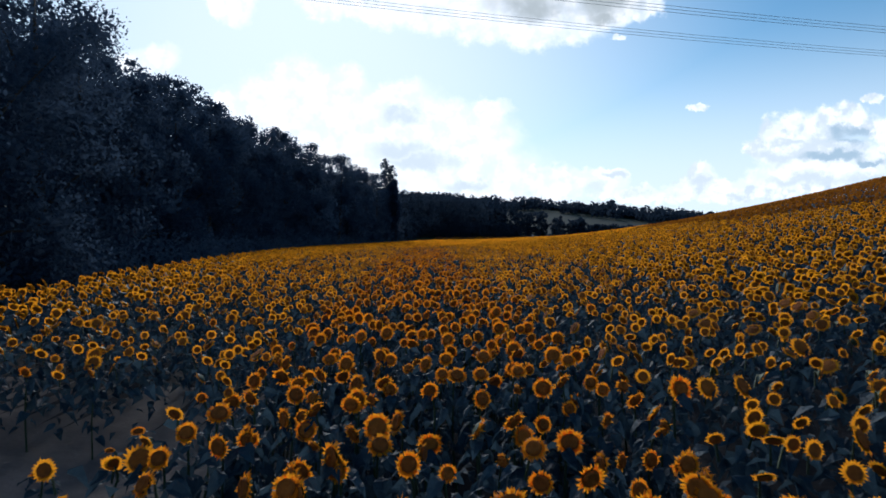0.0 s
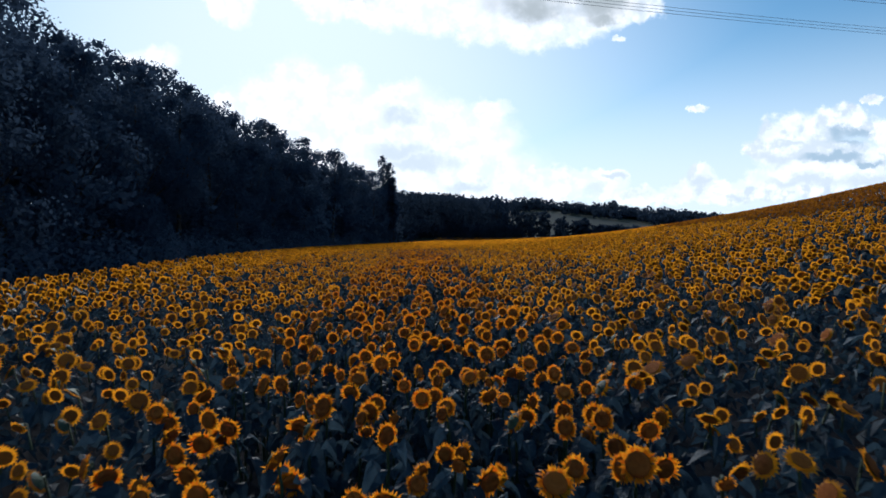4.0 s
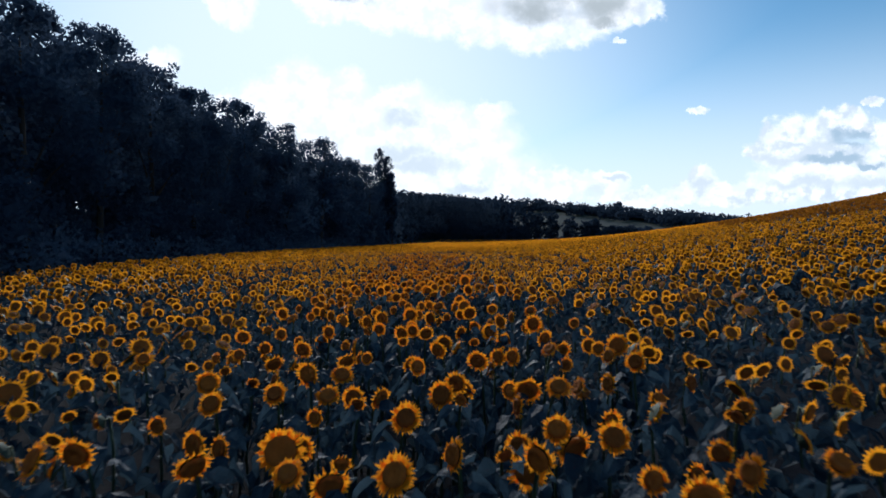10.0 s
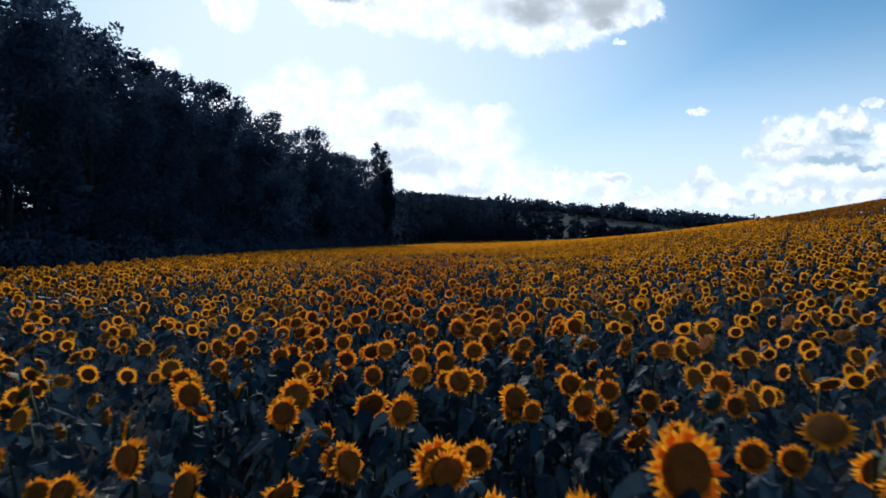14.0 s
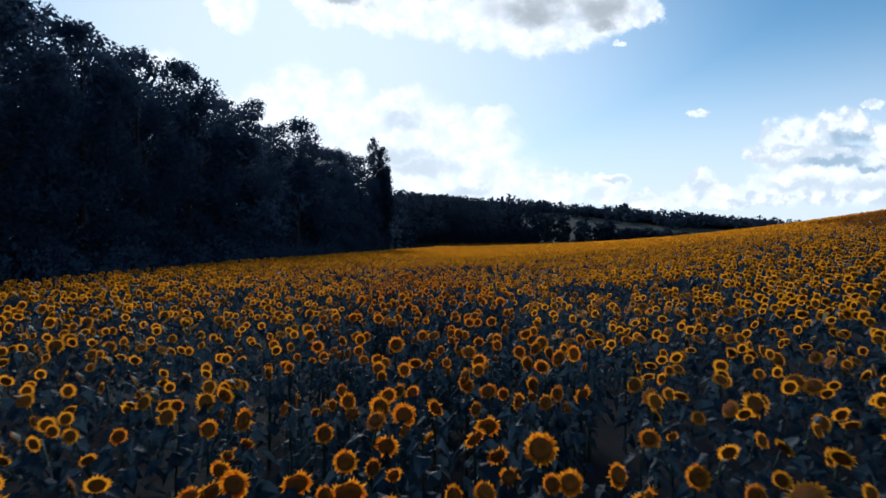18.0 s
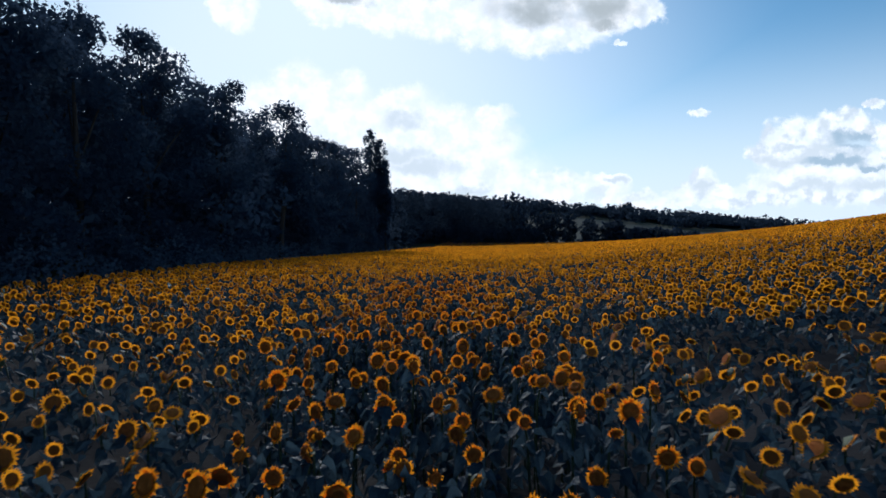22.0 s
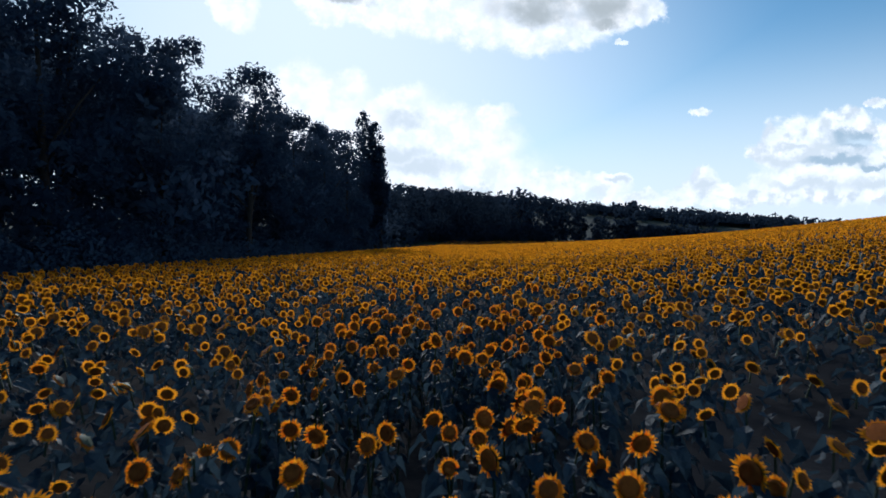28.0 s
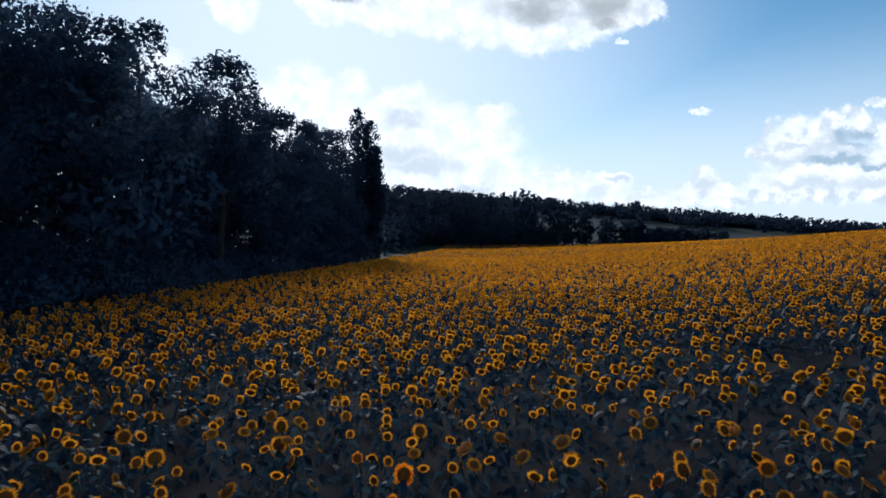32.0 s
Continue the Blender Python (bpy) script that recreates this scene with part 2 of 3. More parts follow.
PETAL = material("petal", (0.97, 0.39, 0.012), (0.92, 0.25, 0.008), 0.55, 7, translucent=0.6, trans_col=(0.97, 0.37, 0.010), spec=0.2, vary=0.3)
DULL_PETAL = material("dull_petal", (0.44, 0.16, 0.012), (0.32, 0.105, 0.009), 0.7, 0.6, translucent=0.5, spec=0.1, vary=0.2)
DISC = material("disc_florets", (0.46, 0.135, 0.018), (0.17, 0.045, 0.011), 0.9, 30, 0.8, 160, spec=0.15)
LEAF = material("sunflower_leaf", (0.051, 0.085, 0.112), (0.021, 0.040, 0.060), 0.55, 9, 1.0, 30, translucent=0.38, spec=0.14, vary=0.28, contrast=1.4)
STEM = material("sunflower_stem", (0.05, 0.075, 0.035), (0.02, 0.035, 0.02), 0.7, 8, 0.3, 90, spec=0.3)
# soil between the plants: the shade of the leaves is put into its colour
SHADE_SOIL = material("shade_dark_soil", (0.015, 0.016, 0.021), (0.009, 0.010, 0.013), 0.95, 1.3, 0.9, 9, spec=0.15)
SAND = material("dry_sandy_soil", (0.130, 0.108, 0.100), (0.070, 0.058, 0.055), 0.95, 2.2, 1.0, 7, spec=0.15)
GRASS = material("rough_grass", (0.03, 0.038, 0.02), (0.014, 0.02, 0.012), 0.9, 0.4, 0.6, 6, spec=0.2)
STUBBLE = material("pale_stubble", (0.056, 0.066, 0.056), (0.038, 0.047, 0.042), 0.95, 0.02, spec=0.1)
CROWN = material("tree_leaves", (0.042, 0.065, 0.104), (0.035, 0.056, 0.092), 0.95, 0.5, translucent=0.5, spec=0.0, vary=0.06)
FARWOOD = material("far_leaves", (0.027, 0.041, 0.063), (0.022, 0.034, 0.053), 0.95, 0.05, translucent=0.5, spec=0.0, vary=0.06)
# tree leaf colour made lighter, to lift the shade inside the wood
UNDER_LIFTED = material("lifted_bush_leaves", (0.080, 0.116, 0.172), (0.064, 0.095, 0.146), 0.95, 0.5, translucent=0.5, spec=0.0, vary=0.06)
BARK = material("bark", (0.05, 0.042, 0.036), (0.022, 0.019, 0.017), 0.9, 3, 0.8, 20, spec=0.2)
METAL = material("weathered_aluminium", (0.30, 0.31, 0.33), (0.18, 0.19, 0.20), 0.5, 2, spec=0.5)


# ---------------------------------------------------------------- mesh tools
def mesh_of(name, verts, faces, mats, index=None, smooth=False):
    """A mesh from arrays; faces are triangles."""
    v, f = np.asarray(verts, dtype=np.float32), np.asarray(faces, dtype=np.int32)
    me = bpy.data.meshes.new(name)
    me.vertices.add(len(v))
    me.vertices.foreach_set("co", v.ravel())
    me.loops.add(len(f) * 3)
    me.loops.foreach_set("vertex_index", f.ravel())
    me.polygons.add(len(f))
    me.polygons.foreach_set("loop_start", np.arange(0, len(f) * 3, 3, dtype=np.int32))
    if index is not None:
        me.polygons.foreach_set("material_index", np.asarray(index, dtype=np.int32))
    me.polygons.foreach_set("use_smooth", np.full(len(f), smooth) if isinstance(smooth, bool) else smooth)
    for m in mats:
        me.materials.append(m)
    me.update(calc_edges=True)
    me.validate()
    return me


def part(name, me, parent, label=""):
    ob = new(name, me)
    ob.parent = parent
    return tagged(ob, label)


class Soup:
    """Triangles gathered piece by piece."""

    def __init__(self):
        self.v, self.f, self.n = [], [], 0

    def add(self, v, f):
        v = np.asarray(v, dtype=float)
        self.v.append(v)
        self.f.append(np.asarray(f, dtype=int) + self.n)
        self.n += len(v)
        return self

    def arrays(self):
        return np.concatenate(self.v), np.concatenate(self.f)


def tube(points, radii, sides=5):
    """A tapered tube along points."""
    pts = np.asarray(points, dtype=float)
    v, f = [], []
    for i, p in enumerate(pts):
        d = pts[min(i + 1, len(pts) - 1)] - pts[max(i - 1, 0)]
        d = d / (np.linalg.norm(d) + 1e-9)
        a = np.cross(d, (1, 0, 0) if abs(d[0]) < 0.8 else (0, 1, 0))
        a /= np.linalg.norm(a)
        b = np.cross(d, a)
        for s in range(sides):
            w = 2 * math.pi * s / sides
            v.append(p + radii[i] * (math.cos(w) * a + math.sin(w) * b))
    for i in range(len(pts) - 1):
        for s in range(sides):
            q = [i * sides + s, i * sides + (s + 1) % sides, (i + 1) * sides + (s + 1) % sides, (i + 1) * sides + s]
            f += [(q[0], q[1], q[2]), (q[0], q[2], q[3])]
    return np.array(v), np.array(f)


def turn_z(v, a):
    c, s = math.cos(a), math.sin(a)
    return v @ np.array([[c, s, 0], [-s, c, 0], [0, 0, 1]])


def smooth01(v):
    v = np.clip(v, 0, 1)
    return v * v * (3 - 2 * v)


# ---------------------------------------------------------------- the lie of the land
def line_x(y):
    """The line along which the field is crossed."""
    return np.interp(y, [0, 40, 60, 80, 130], [0, -1.5, -2.25, -2.75, -3.6])


def left_edge(y):
    """Western limit of the sunflowers along the wood."""
    return np.interp(y, [-20, 0, 16, 25, 57, 70, 100, 148, 183, 235, 292], [-12, -12, -12.5, -14, -19, -20, -20.5, -15, -12, -6.5, -3])


def ground_z(x, y):
    x, y = np.asarray(x, dtype=float), np.asarray(y, dtype=float)
    crest = np.interp(y, [-200, -20, 30, 60, 90, 120, 150, 180, 210, 250, 300], [17, 16.5, 13.8, 11.4, 8.8, 6.6, 4.9, 3.8, 3.0, 2.2, 1.2])
    rise = np.clip((x - 2) / 58, 0, 1) ** 1.5 * (1 - 0.35 * smooth01((x - 58) / 90))
    z = crest * rise
    swell = np.interp(y, [-10, 0, 10, 20, 30, 38, 50, 60, 67, 79, 87, 100, 120], [-0.2, -0.2, -0.08, 0.0, 0.07, 0.14, 0.0, 0.1, 0.07, -0.18, 0.03, 0.0, 0.0])
    z = z + swell * np.exp(-((x + 1) / 9) ** 2) - 0.2 * np.exp(-((x + 5.5) / 3) ** 2) * np.interp(y, [-10, 0, 95, 110], [0, 1, 1, 0])
    z = z - 0.28 * np.exp(-((x + 5.5) / 2.2) ** 2 - ((y - 10.5) / 3) ** 2)
    z = z + 9 * smooth01((-x - 24) / 60) * smooth01((240 - y) / 60)           # slope under the wood
    z = z + 13 * np.exp(-((x + 35) / 80) ** 2) * smooth01((y - 270) / 90)      # wooded rise beyond the field
    z = z - 5 * smooth01((y - 285) / 90) * smooth01((x - 40) / 40)             # valley
    ridge = np.clip(44 - 0.085 * (x - 120), 14, 44.8) - np.interp(x, [-100, 40, 112], [15, 8, 0])
    z = z + ridge * smooth01((y - 420) / 330) * smooth01((2600 - y) / 900)
    return z


def grid_axis(pieces):
    out = []
    for a, b, s in pieces:
        out.append(np.arange(a, b, s))
    return np.concatenate(out + [[pieces[-1][1]]])


gx = grid_axis([(-2600, -400, 200), (-400, -60, 20), (-60, -10, 2.5), (-10, 2, 0.4), (2, 80, 2.5), (80, 240, 10), (240, 800, 40), (800, 3000, 200)])
gy = grid_axis([(-1500, -100, 140), (-100, -10, 10), (-10, 0, 2.5), (0, 12, 0.4), (12, 130, 2.5), (130, 330, 8), (330, 900, 25), (900, 4000, 250)])
GX, GY = np.meshgrid(gx, gy)
GZ = ground_z(GX, GY) + 0.03 * np.sin(GX * 1.7 + 3 * np.sin(GY * 0.9)) * (np.abs(GX) < 60)
nx, ny = len(gx), len(gy)
ii = (np.arange(ny - 1)[:, None] * nx + np.arange(nx - 1)[None, :]).ravel()
gf = np.concatenate([np.stack([ii, ii + 1, ii + nx + 1], 1), np.stack([ii, ii + nx + 1, ii + nx], 1)])
gv = np.stack([GX.ravel(), GY.ravel(), GZ.ravel()], 1)
cen = gv[gf].mean(1)
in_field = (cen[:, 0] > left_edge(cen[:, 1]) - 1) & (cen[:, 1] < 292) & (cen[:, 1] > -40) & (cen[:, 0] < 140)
ground = new("ground", mesh_of("ground", gv, gf, [SHADE_SOIL, GRASS, SAND], np.where(in_field, np.where((cen[:, 1] < 13.4 + 0.5 * np.sin(cen[:, 0] * 1.9)) & (cen[:, 0] < -2.3 + 0.4 * np.sin(cen[:, 1] * 2.3)), 2, 0), 1), True))
tagged(ground, "soil coloured dark for the shade under the crop, dry sandy corner and rough grass", "ground", kind="structure")

# ---------------------------------------------------------------- sunflowers
rng = np.random.default_rng(7)


def head_shapes(r, lod, g, worn=False):
    """Petals, disc and calyx of a head facing -y, centred at the origin."""
    out = {}
    rd = r * g.uniform(0.58, 0.67)
    if lod <= 1:
        pet = Soup()
        n = int(g.integers(32, 39))
        for layer in range(2):
            for k in range(n):
                if g.random() < (0.05 if layer == 0 else 0.4) + 0.42 * worn:
                    continue
                a = 2 * math.pi * (k + 0.5 * layer) / n + g.normal(0, 0.05)
                ln = r * g.uniform(0.86, 1.08) * (1 if layer == 0 else 0.94)
                w = r * g.uniform(0.06, 0.088)
                lift = g.normal(0.02, 0.16) * r - 0.03 * r * layer
                ca, sa = math.cos(a), math.sin(a)
                loc = [(rd * 0.86, -w * 0.6, 0.01), (rd * 0.86, w * 0.6, 0.01), (rd + (ln - rd) * 0.5, w, -0.008 + lift * 0.3), (rd + (ln - rd) * 0.5, -w, -0.008 + lift * 0.3), (ln, g.normal(0, w * 0.4), lift)]
                pet.add([(q[0] * ca - q[1] * sa, q[2], q[0] * sa + q[1] * ca) for q in loc], [(0, 1, 2), (0, 2, 3), (3, 2, 4)])
        out["petals"] = pet.arrays()
        s = 10
        v = [(0, -0.012, 0)]
        for fr, dep in ((0.5, -0.022), (0.86, -0.028), (1.0, -0.006)):
            v += [(rd * fr * math.cos(2 * math.pi * k / s), dep, rd * fr * math.sin(2 * math.pi * k / s)) for k in range(s)]
        f = [(0, 1 + k, 1 + (k + 1) % s) for k in range(s)]
        for j in range(2):
            for k in range(s):
                a, b = 1 + j * s + k, 1 + j * s + (k + 1) % s
                f += [(a, a + s, b + s), (a, b + s, b)]
        out["disc"] = (np.array(v), np.array(f))
        s = 9
        v = [(rd * 1.12 * math.cos(2 * math.pi * k / s), 0.012, rd * 1.12 * math.sin(2 * math.pi * k / s)) for k in range(s)]
        v += [(rd * 0.55 * math.cos(2 * math.pi * k / s), 0.030, rd * 0.5 * math.sin(2 * math.pi * k / s)) for k in range(s)]
        f = []
        for k in range(s):
            a, b = k, (k + 1) % s
            f += [(a, b, b + s), (a, b + s, a + s)]
        f += [(s, s + k, s + k + 1) for k in range(1, s - 1)]
        out["calyx"] = (np.array(v), np.array(f))
    elif lod == 2:
        n = 20
        a = 2 * np.pi * (np.arange(n) + 0.5 * g.random()) / n
        lift = g.normal(0, 0.08, n) * r
        mid_r, tip_r = r * g.uniform(0.70, 0.78, n), r * g.uniform(0.9, 1.1, n)
        half = math.pi / n * 1.5
        v = np.concatenate([np.stack([rd * 0.85 * np.cos(a), 0 * a, rd * 0.85 * np.sin(a)], 1), np.stack([mid_r * np.cos(a), lift * 0.4, mid_r * np.sin(a)], 1),
                            np.stack([tip_r * np.cos(a + half / 3), lift, tip_r * np.sin(a + half / 3)], 1)])
        f = []
        for k in range(0, n, 2):
            k2, k3 = (k + 2) % n, (k + 1) % n
            f += [(k, k2, n + k2), (k, n + k2, n + k)]
        for k in range(n):
            f.append((n + k, n + (k + 1) % n, 2 * n + k))
            if k % 2 == 0:
                f.append((n + k, n + (k + 1) % n, n + (k + 2) % n))
        out["petals"] = (v, np.array(f))
        s = 8
        v = [(0, -0.022, 0)] + [(rd * math.cos(2 * math.pi * k / s), -0.012, rd * math.sin(2 * math.pi * k / s)) for k in range(s)]
        out["disc"] = (np.array(v), np.array([(0, 1 + k, 1 + (k + 1) % s) for k in range(s)]))
        v = [(0, 0.05, 0)] + [(rd * 1.1 * math.cos(2 * math.pi * k / 6), 0.012, rd * 1.1 * math.sin(2 * math.pi * k / 6)) for k in range(6)]
        out["calyx"] = (np.array(v), np.array([(0, 1 + (k + 1) % 6, 1 + k) for k in range(6)]))
    else:
        s = 9 if lod == 3 else 6
        v = [(r * (0.84 + 0.2 * (k % 2) * (lod == 3)) * math.cos(2 * math.pi * k / s), 0, r * (0.84 + 0.2 * (k % 2) * (lod == 3)) * math.sin(2 * math.pi * k / s)) for k in range(s)]
        out["petals"] = (np.array(v), np.array([(0, k, k + 1) for k in range(1, s - 1)]))
        s = 5 if lod == 3 else 4
        v = [(r * 0.8 * math.cos(2 * math.pi * k / s), 0.02, r * 0.8 * math.sin(2 * math.pi * k / s)) for k in range(s)]
        if lod == 3:
            out["calyx"] = (np.array(v), np.array([(0, k + 1, k) for k in range(1, s - 1)]))
        s = 6 if lod == 3 else 4
        v = [(rd * math.cos(2 * math.pi * k / s + 0.4), -0.015, rd * math.sin(2 * math.pi * k / s + 0.4)) for k in range(s)]
        out["disc"] = (np.array(v), np.array([(0, k, k + 1) for k in range(1, s - 1)]))
    return out


def leaf_shape(length, width, droop, lod, g):
    """A drooping heart-shaped leaf along +x from the stem."""
    stalk = length * 0.45
    if lod <= 1:
        rows = [(0.0, 0.3), (0.2, 0.92), (0.42, 1.0), (0.7, 0.62), (1.0, 0.0)]
    elif lod == 2:
        rows = [(0.0, 0.3), (0.4, 1.0), (1.0, 0.0)]
    else:
        rows = [(0.0, 0.5), (0.45, 1.0), (1.0, 0.1)] if lod == 3 else [(0.0, 0.6), (1.0, 0.5)]
    fold = g.uniform(0.15, 0.95)
    v, f = [], []
    for u, w in rows:
        x = stalk + length * u * math.cos(droop * u * 0.7)
        z = stalk * 0.35 - length * (math.sin(droop) * u ** 1.6) + 0.05 * length * math.sin(u * 9)
        h = width * 0.5 * w
        ca, cb = h * fold * g.uniform(0.1, 1.7), h * fold * g.uniform(0.1, 1.7)
        v += [(x, -h, z + ca), (x, 0, z), (x, h, z + cb)]
    n = len(rows)
    for i in range(n - 1):
        a, b = i * 3, i * 3 + 3
        if lod <= 1 or lod == 2:
            f += [(a, a + 1, b + 1), (a, b + 1, b), (a + 1, a + 2, b + 2), (a + 1, b + 2, b + 1)]
        else:
            f += [(a, a + 2, b + 2), (a, b + 2, b)]
    if lod <= 1:
        k = len(v)
        v += [(0, 0, 0), (stalk, 0.008, stalk * 0.35), (stalk, -0.008, stalk * 0.35)]
        f += [(k, k + 1, k + 2)]
    return np.array(v), np.array(f)


def sunflower_shapes(lod, seed):
    """Parts of one plant about 1.5 m high at the origin: name, vertices, triangles, material."""
    g = np.random.default_rng(seed)
    height = g.normal(1.45, 0.05)
    r = float(np.clip(g.normal(0.104 if lod <= 1 else 0.109 if lod == 2 else 0.115 if lod == 3 else 0.119, 0.019), 0.07, 0.138 if lod <= 1 else 0.155))
    tilt = radians(g.normal(1, 25))            # upward
    yaw = radians(g.normal(0, 30))
    if seed % 6 == 5:
        tilt, yaw = radians(g.uniform(-42, -18)), radians(g.normal(0, 35))
    if seed % 9 == 7:
        yaw = radians(g.choice([-1, 1]) * g.uniform(45, 75))
    ct, st = math.cos(-tilt), math.sin(-tilt)
    rx = np.array([[1, 0, 0], [0, ct, st], [0, -st, ct]])
    top = np.array([0, 0, height])
    heads = head_shapes(r, lod, g, seed % 8 == 3)
    back = turn_z((np.array([[0, 0.04, 0]]) @ rx), yaw)[0] + top
    out = []
    bend = g.normal(0, 0.05, 2)
    if lod <= 2:
        pts = [(bend[0] * 0, 0, 0), (bend[0], bend[1] + 0.05, height * 0.45), (bend[0] * 0.6, 0.09, height * 0.85), (back[0] * 0.6, back[1] * 0.7 + 0.04, height + 0.02), tuple(back)]
        rad = [0.016, 0.014, 0.012, 0.010, 0.012]
        if lod == 2:
            pts, rad = pts[1::1][1:], rad[2:]
        out.append(("stem", *tube(pts, rad, 4 if lod <= 1 else 3), STEM))
    count = {0: 15, 1: 15, 2: 8, 3: 4, 4: 1}[lod]
    a0 = g.uniform(0, 6.28)
    for k in range(count):
        fr = 0.25 + 0.72 * ((k + g.uniform(0, 0.6)) / count) ** 0.75 if lod <= 2 else g.uniform(0.55, 0.92)
        size = g.uniform(0.15, 0.24) * (1.12 - 0.25 * abs(fr - 0.65) / 0.3) * (1.0 if lod <= 1 else 1.1 if lod == 2 else (1.3 if lod == 3 else 1.5))
        v, f = leaf_shape(size, size * g.uniform(0.52, 0.8), g.uniform(0.6, 1.45), lod, g)
        tw = g.normal(0, 0.45)
        v = v @ np.array([[1, 0, 0], [0, math.cos(tw), math.sin(tw)], [0, -math.sin(tw), math.cos(tw)]])
        v = turn_z(v, a0 + k * 2.4 + g.normal(0, 0.3)) + np.array([bend[0] * 0.8, 0.05, height * fr])
        out.append(("leaf", v, f, LEAF))
    for name, mat in (("calyx", STEM), ("petals", PETAL), ("disc", DISC)):
        if name in heads:
            v, f = heads[name]
            out.append((name, turn_z(v @ rx, yaw) + top, f, mat))
    return out


def scatter(step_x, step_y, x0, x1, y0, y1, g):
    """Plants in drilled rows along y, jittered, with gaps."""
    xs, ys = np.arange(x0, x1, step_x), np.arange(y0, y1, step_y)
    X, Y = np.meshgrid(xs, ys)
    X = X.ravel() + g.normal(0, 0.20, X.size)
    Y = Y.ravel() + g.normal(0, 0.5, Y.size) * step_y
    patchy = np.sin(X * 0.9 + 2.1 * np.sin(Y * 0.31)) * np.sin(Y * 0.8 + 1.7 * np.sin(X * 0.43 + 1)) + 0.6 * np.sin(X * 2.3 + Y * 1.1) * np.sin(Y * 1.9 - X * 0.7)
    late = 0.12 * smooth01((Y - 74) / 8) * smooth01((X + 5) / 4) * smooth01((104 - Y) / 10)
    later = smooth01((Y - 20) / 16)
    keep = g.random(X.size) > 0.02 + 0.2 * later + late + (0.15 + 0.25 * later) * smooth01((patchy - 0.35) / 0.8)
    return X[keep], Y[keep]


def bare(x, y):
    """Places where the crop has failed: the sandy corner and some gaps."""
    brink = np.where(y < 9.0, -3.0, -3.0 - 0.56 * (y - 9.0)) + 0.12 * np.sin(y * 5)
    b = (x < brink) & (y < np.where(x < -5.0, 10.4 + 0.5 * (x + 6.3), 12.7) + 0.15 * np.sin(x * 4)) & (x > -5.0 - 0.45 * np.clip(y - 10.6, 0, 5) - 9 * (y < 10.6))
    for cx, cy, ax, ay in ((3.5, 66.8, 1.5, 2.3), (6.9, 67.0, 1.2, 1.9), (-0.75, 27.4, 0.35, 0.5), (-0.5, 65.6, 0.45, 0.45), (-3.7, 65.3, 0.5, 0.7), (-2.0, 84.9, 0.6, 0.7), (1.5, 84.0, 0.8, 0.7),
                           (2.2, 12.2, 0.6, 0.8), (-3.5, 54.4, 0.6, 0.8), (-2.1, 55.9, 0.35, 0.45), (2.1, 77.4, 1.0, 1.0), (6.6, 93.5, 1.6, 1.2), (-2.7, 76.0, 0.6, 0.8), (2.6, 88.5, 1.3, 0.7)):
        b |= ((x - cx) / ax) ** 2 + ((y - cy) / ay) ** 2 < 1
    return b


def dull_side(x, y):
    """The upper slope, where the petals are a duller brown."""
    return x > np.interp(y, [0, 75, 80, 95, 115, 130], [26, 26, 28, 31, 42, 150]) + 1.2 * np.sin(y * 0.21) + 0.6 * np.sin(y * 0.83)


PX, PY = scatter(0.58, 0.275, -24, 96, -6, 291, rng)
ok = (PX > left_edge(PY) + rng.normal(0, 0.25, PX.size)) & ~bare(PX, PY)
PX, PY = PX[ok], PY[ok]
LONE = [(-4.42, 9.35, 0.22), (-4.25, 9.75, 0.34), (-5.25, 9.2, -0.1), (-5.6, 10.9, 0.86), (-6.7, 11.0, 0.85)]      # stunted plants on the sandy corner
# flower heads that stand out along the way: (x, y, height of the head)
START = [(-2.92, 8.63, 1.11), (-2.17, 8.09, 1.25), (-1.51, 8.54, 1.39), (-0.93, 7.22, 1.16), (-0.21, 7.25, 1.06), (-0.22, 7.93, 1.37), (0.89, 7.46, 1.18), (1.01, 6.86, 1.22), (1.48, 7.35, 1.25), (2.31, 7.68, 1.47)]
CORNER = [(-1.97, 10.71, 1.43), (-1.36, 10.79, 1.46), (-0.67, 10.50, 1.41), (0.03, 10.52, 1.28), (0.99, 10.81, 1.47), (1.63, 12.38, 1.53), (-0.64, 14.15, 1.54), (0.44, 12.18, 1.52), (-1.53, 11.88, 1.59), (3.13, 14.34, 1.44), (4.02, 13.08, 1.39), (-4.93, 14.09, 1.17)]
LOW = [(-2.44, 18.41, 1.41), (-2.36, 19.20, 1.29), (-1.69, 18.74, 1.45), (-1.64, 20.59, 1.35), (-0.69, 19.65, 1.35), (-0.62, 20.41, 1.42), (0.13, 18.51, 1.39), (0.87, 18.25, 1.57), (1.74, 19.79, 1.47), (0.84, 19.47, 1.54), (1.16, 19.45, 1.61)]
DIP = [(-1.13, 28.32, 1.55), (-0.41, 28.26, 1.64), (0.13, 28.14, 1.59), (-1.22, 26.83, 1.36), (-2.16, 27.82, 1.48), (-3.10, 28.50, 1.55), (1.15, 28.33, 1.61), (1.18, 30.15, 1.55), (-3.09, 31.65, 1.50), (-3.83, 31.08, 1.57), (-0.77, 26.48, 1.50), (1.39, 27.67, 1.63)]
RISE = [(-3.02, 33.09, 1.48), (-2.32, 32.77, 1.56), (-3.47, 34.70, 1.53), (-2.33, 33.91, 1.53), (-1.75, 33.38, 1.50), (-1.41, 32.77, 1.53), (-1.09, 32.86, 1.51), (-0.49, 33.66, 1.67), (-0.17, 32.57, 1.71), (0.21, 32.39, 1.71), (0.29, 31.94, 1.61)]
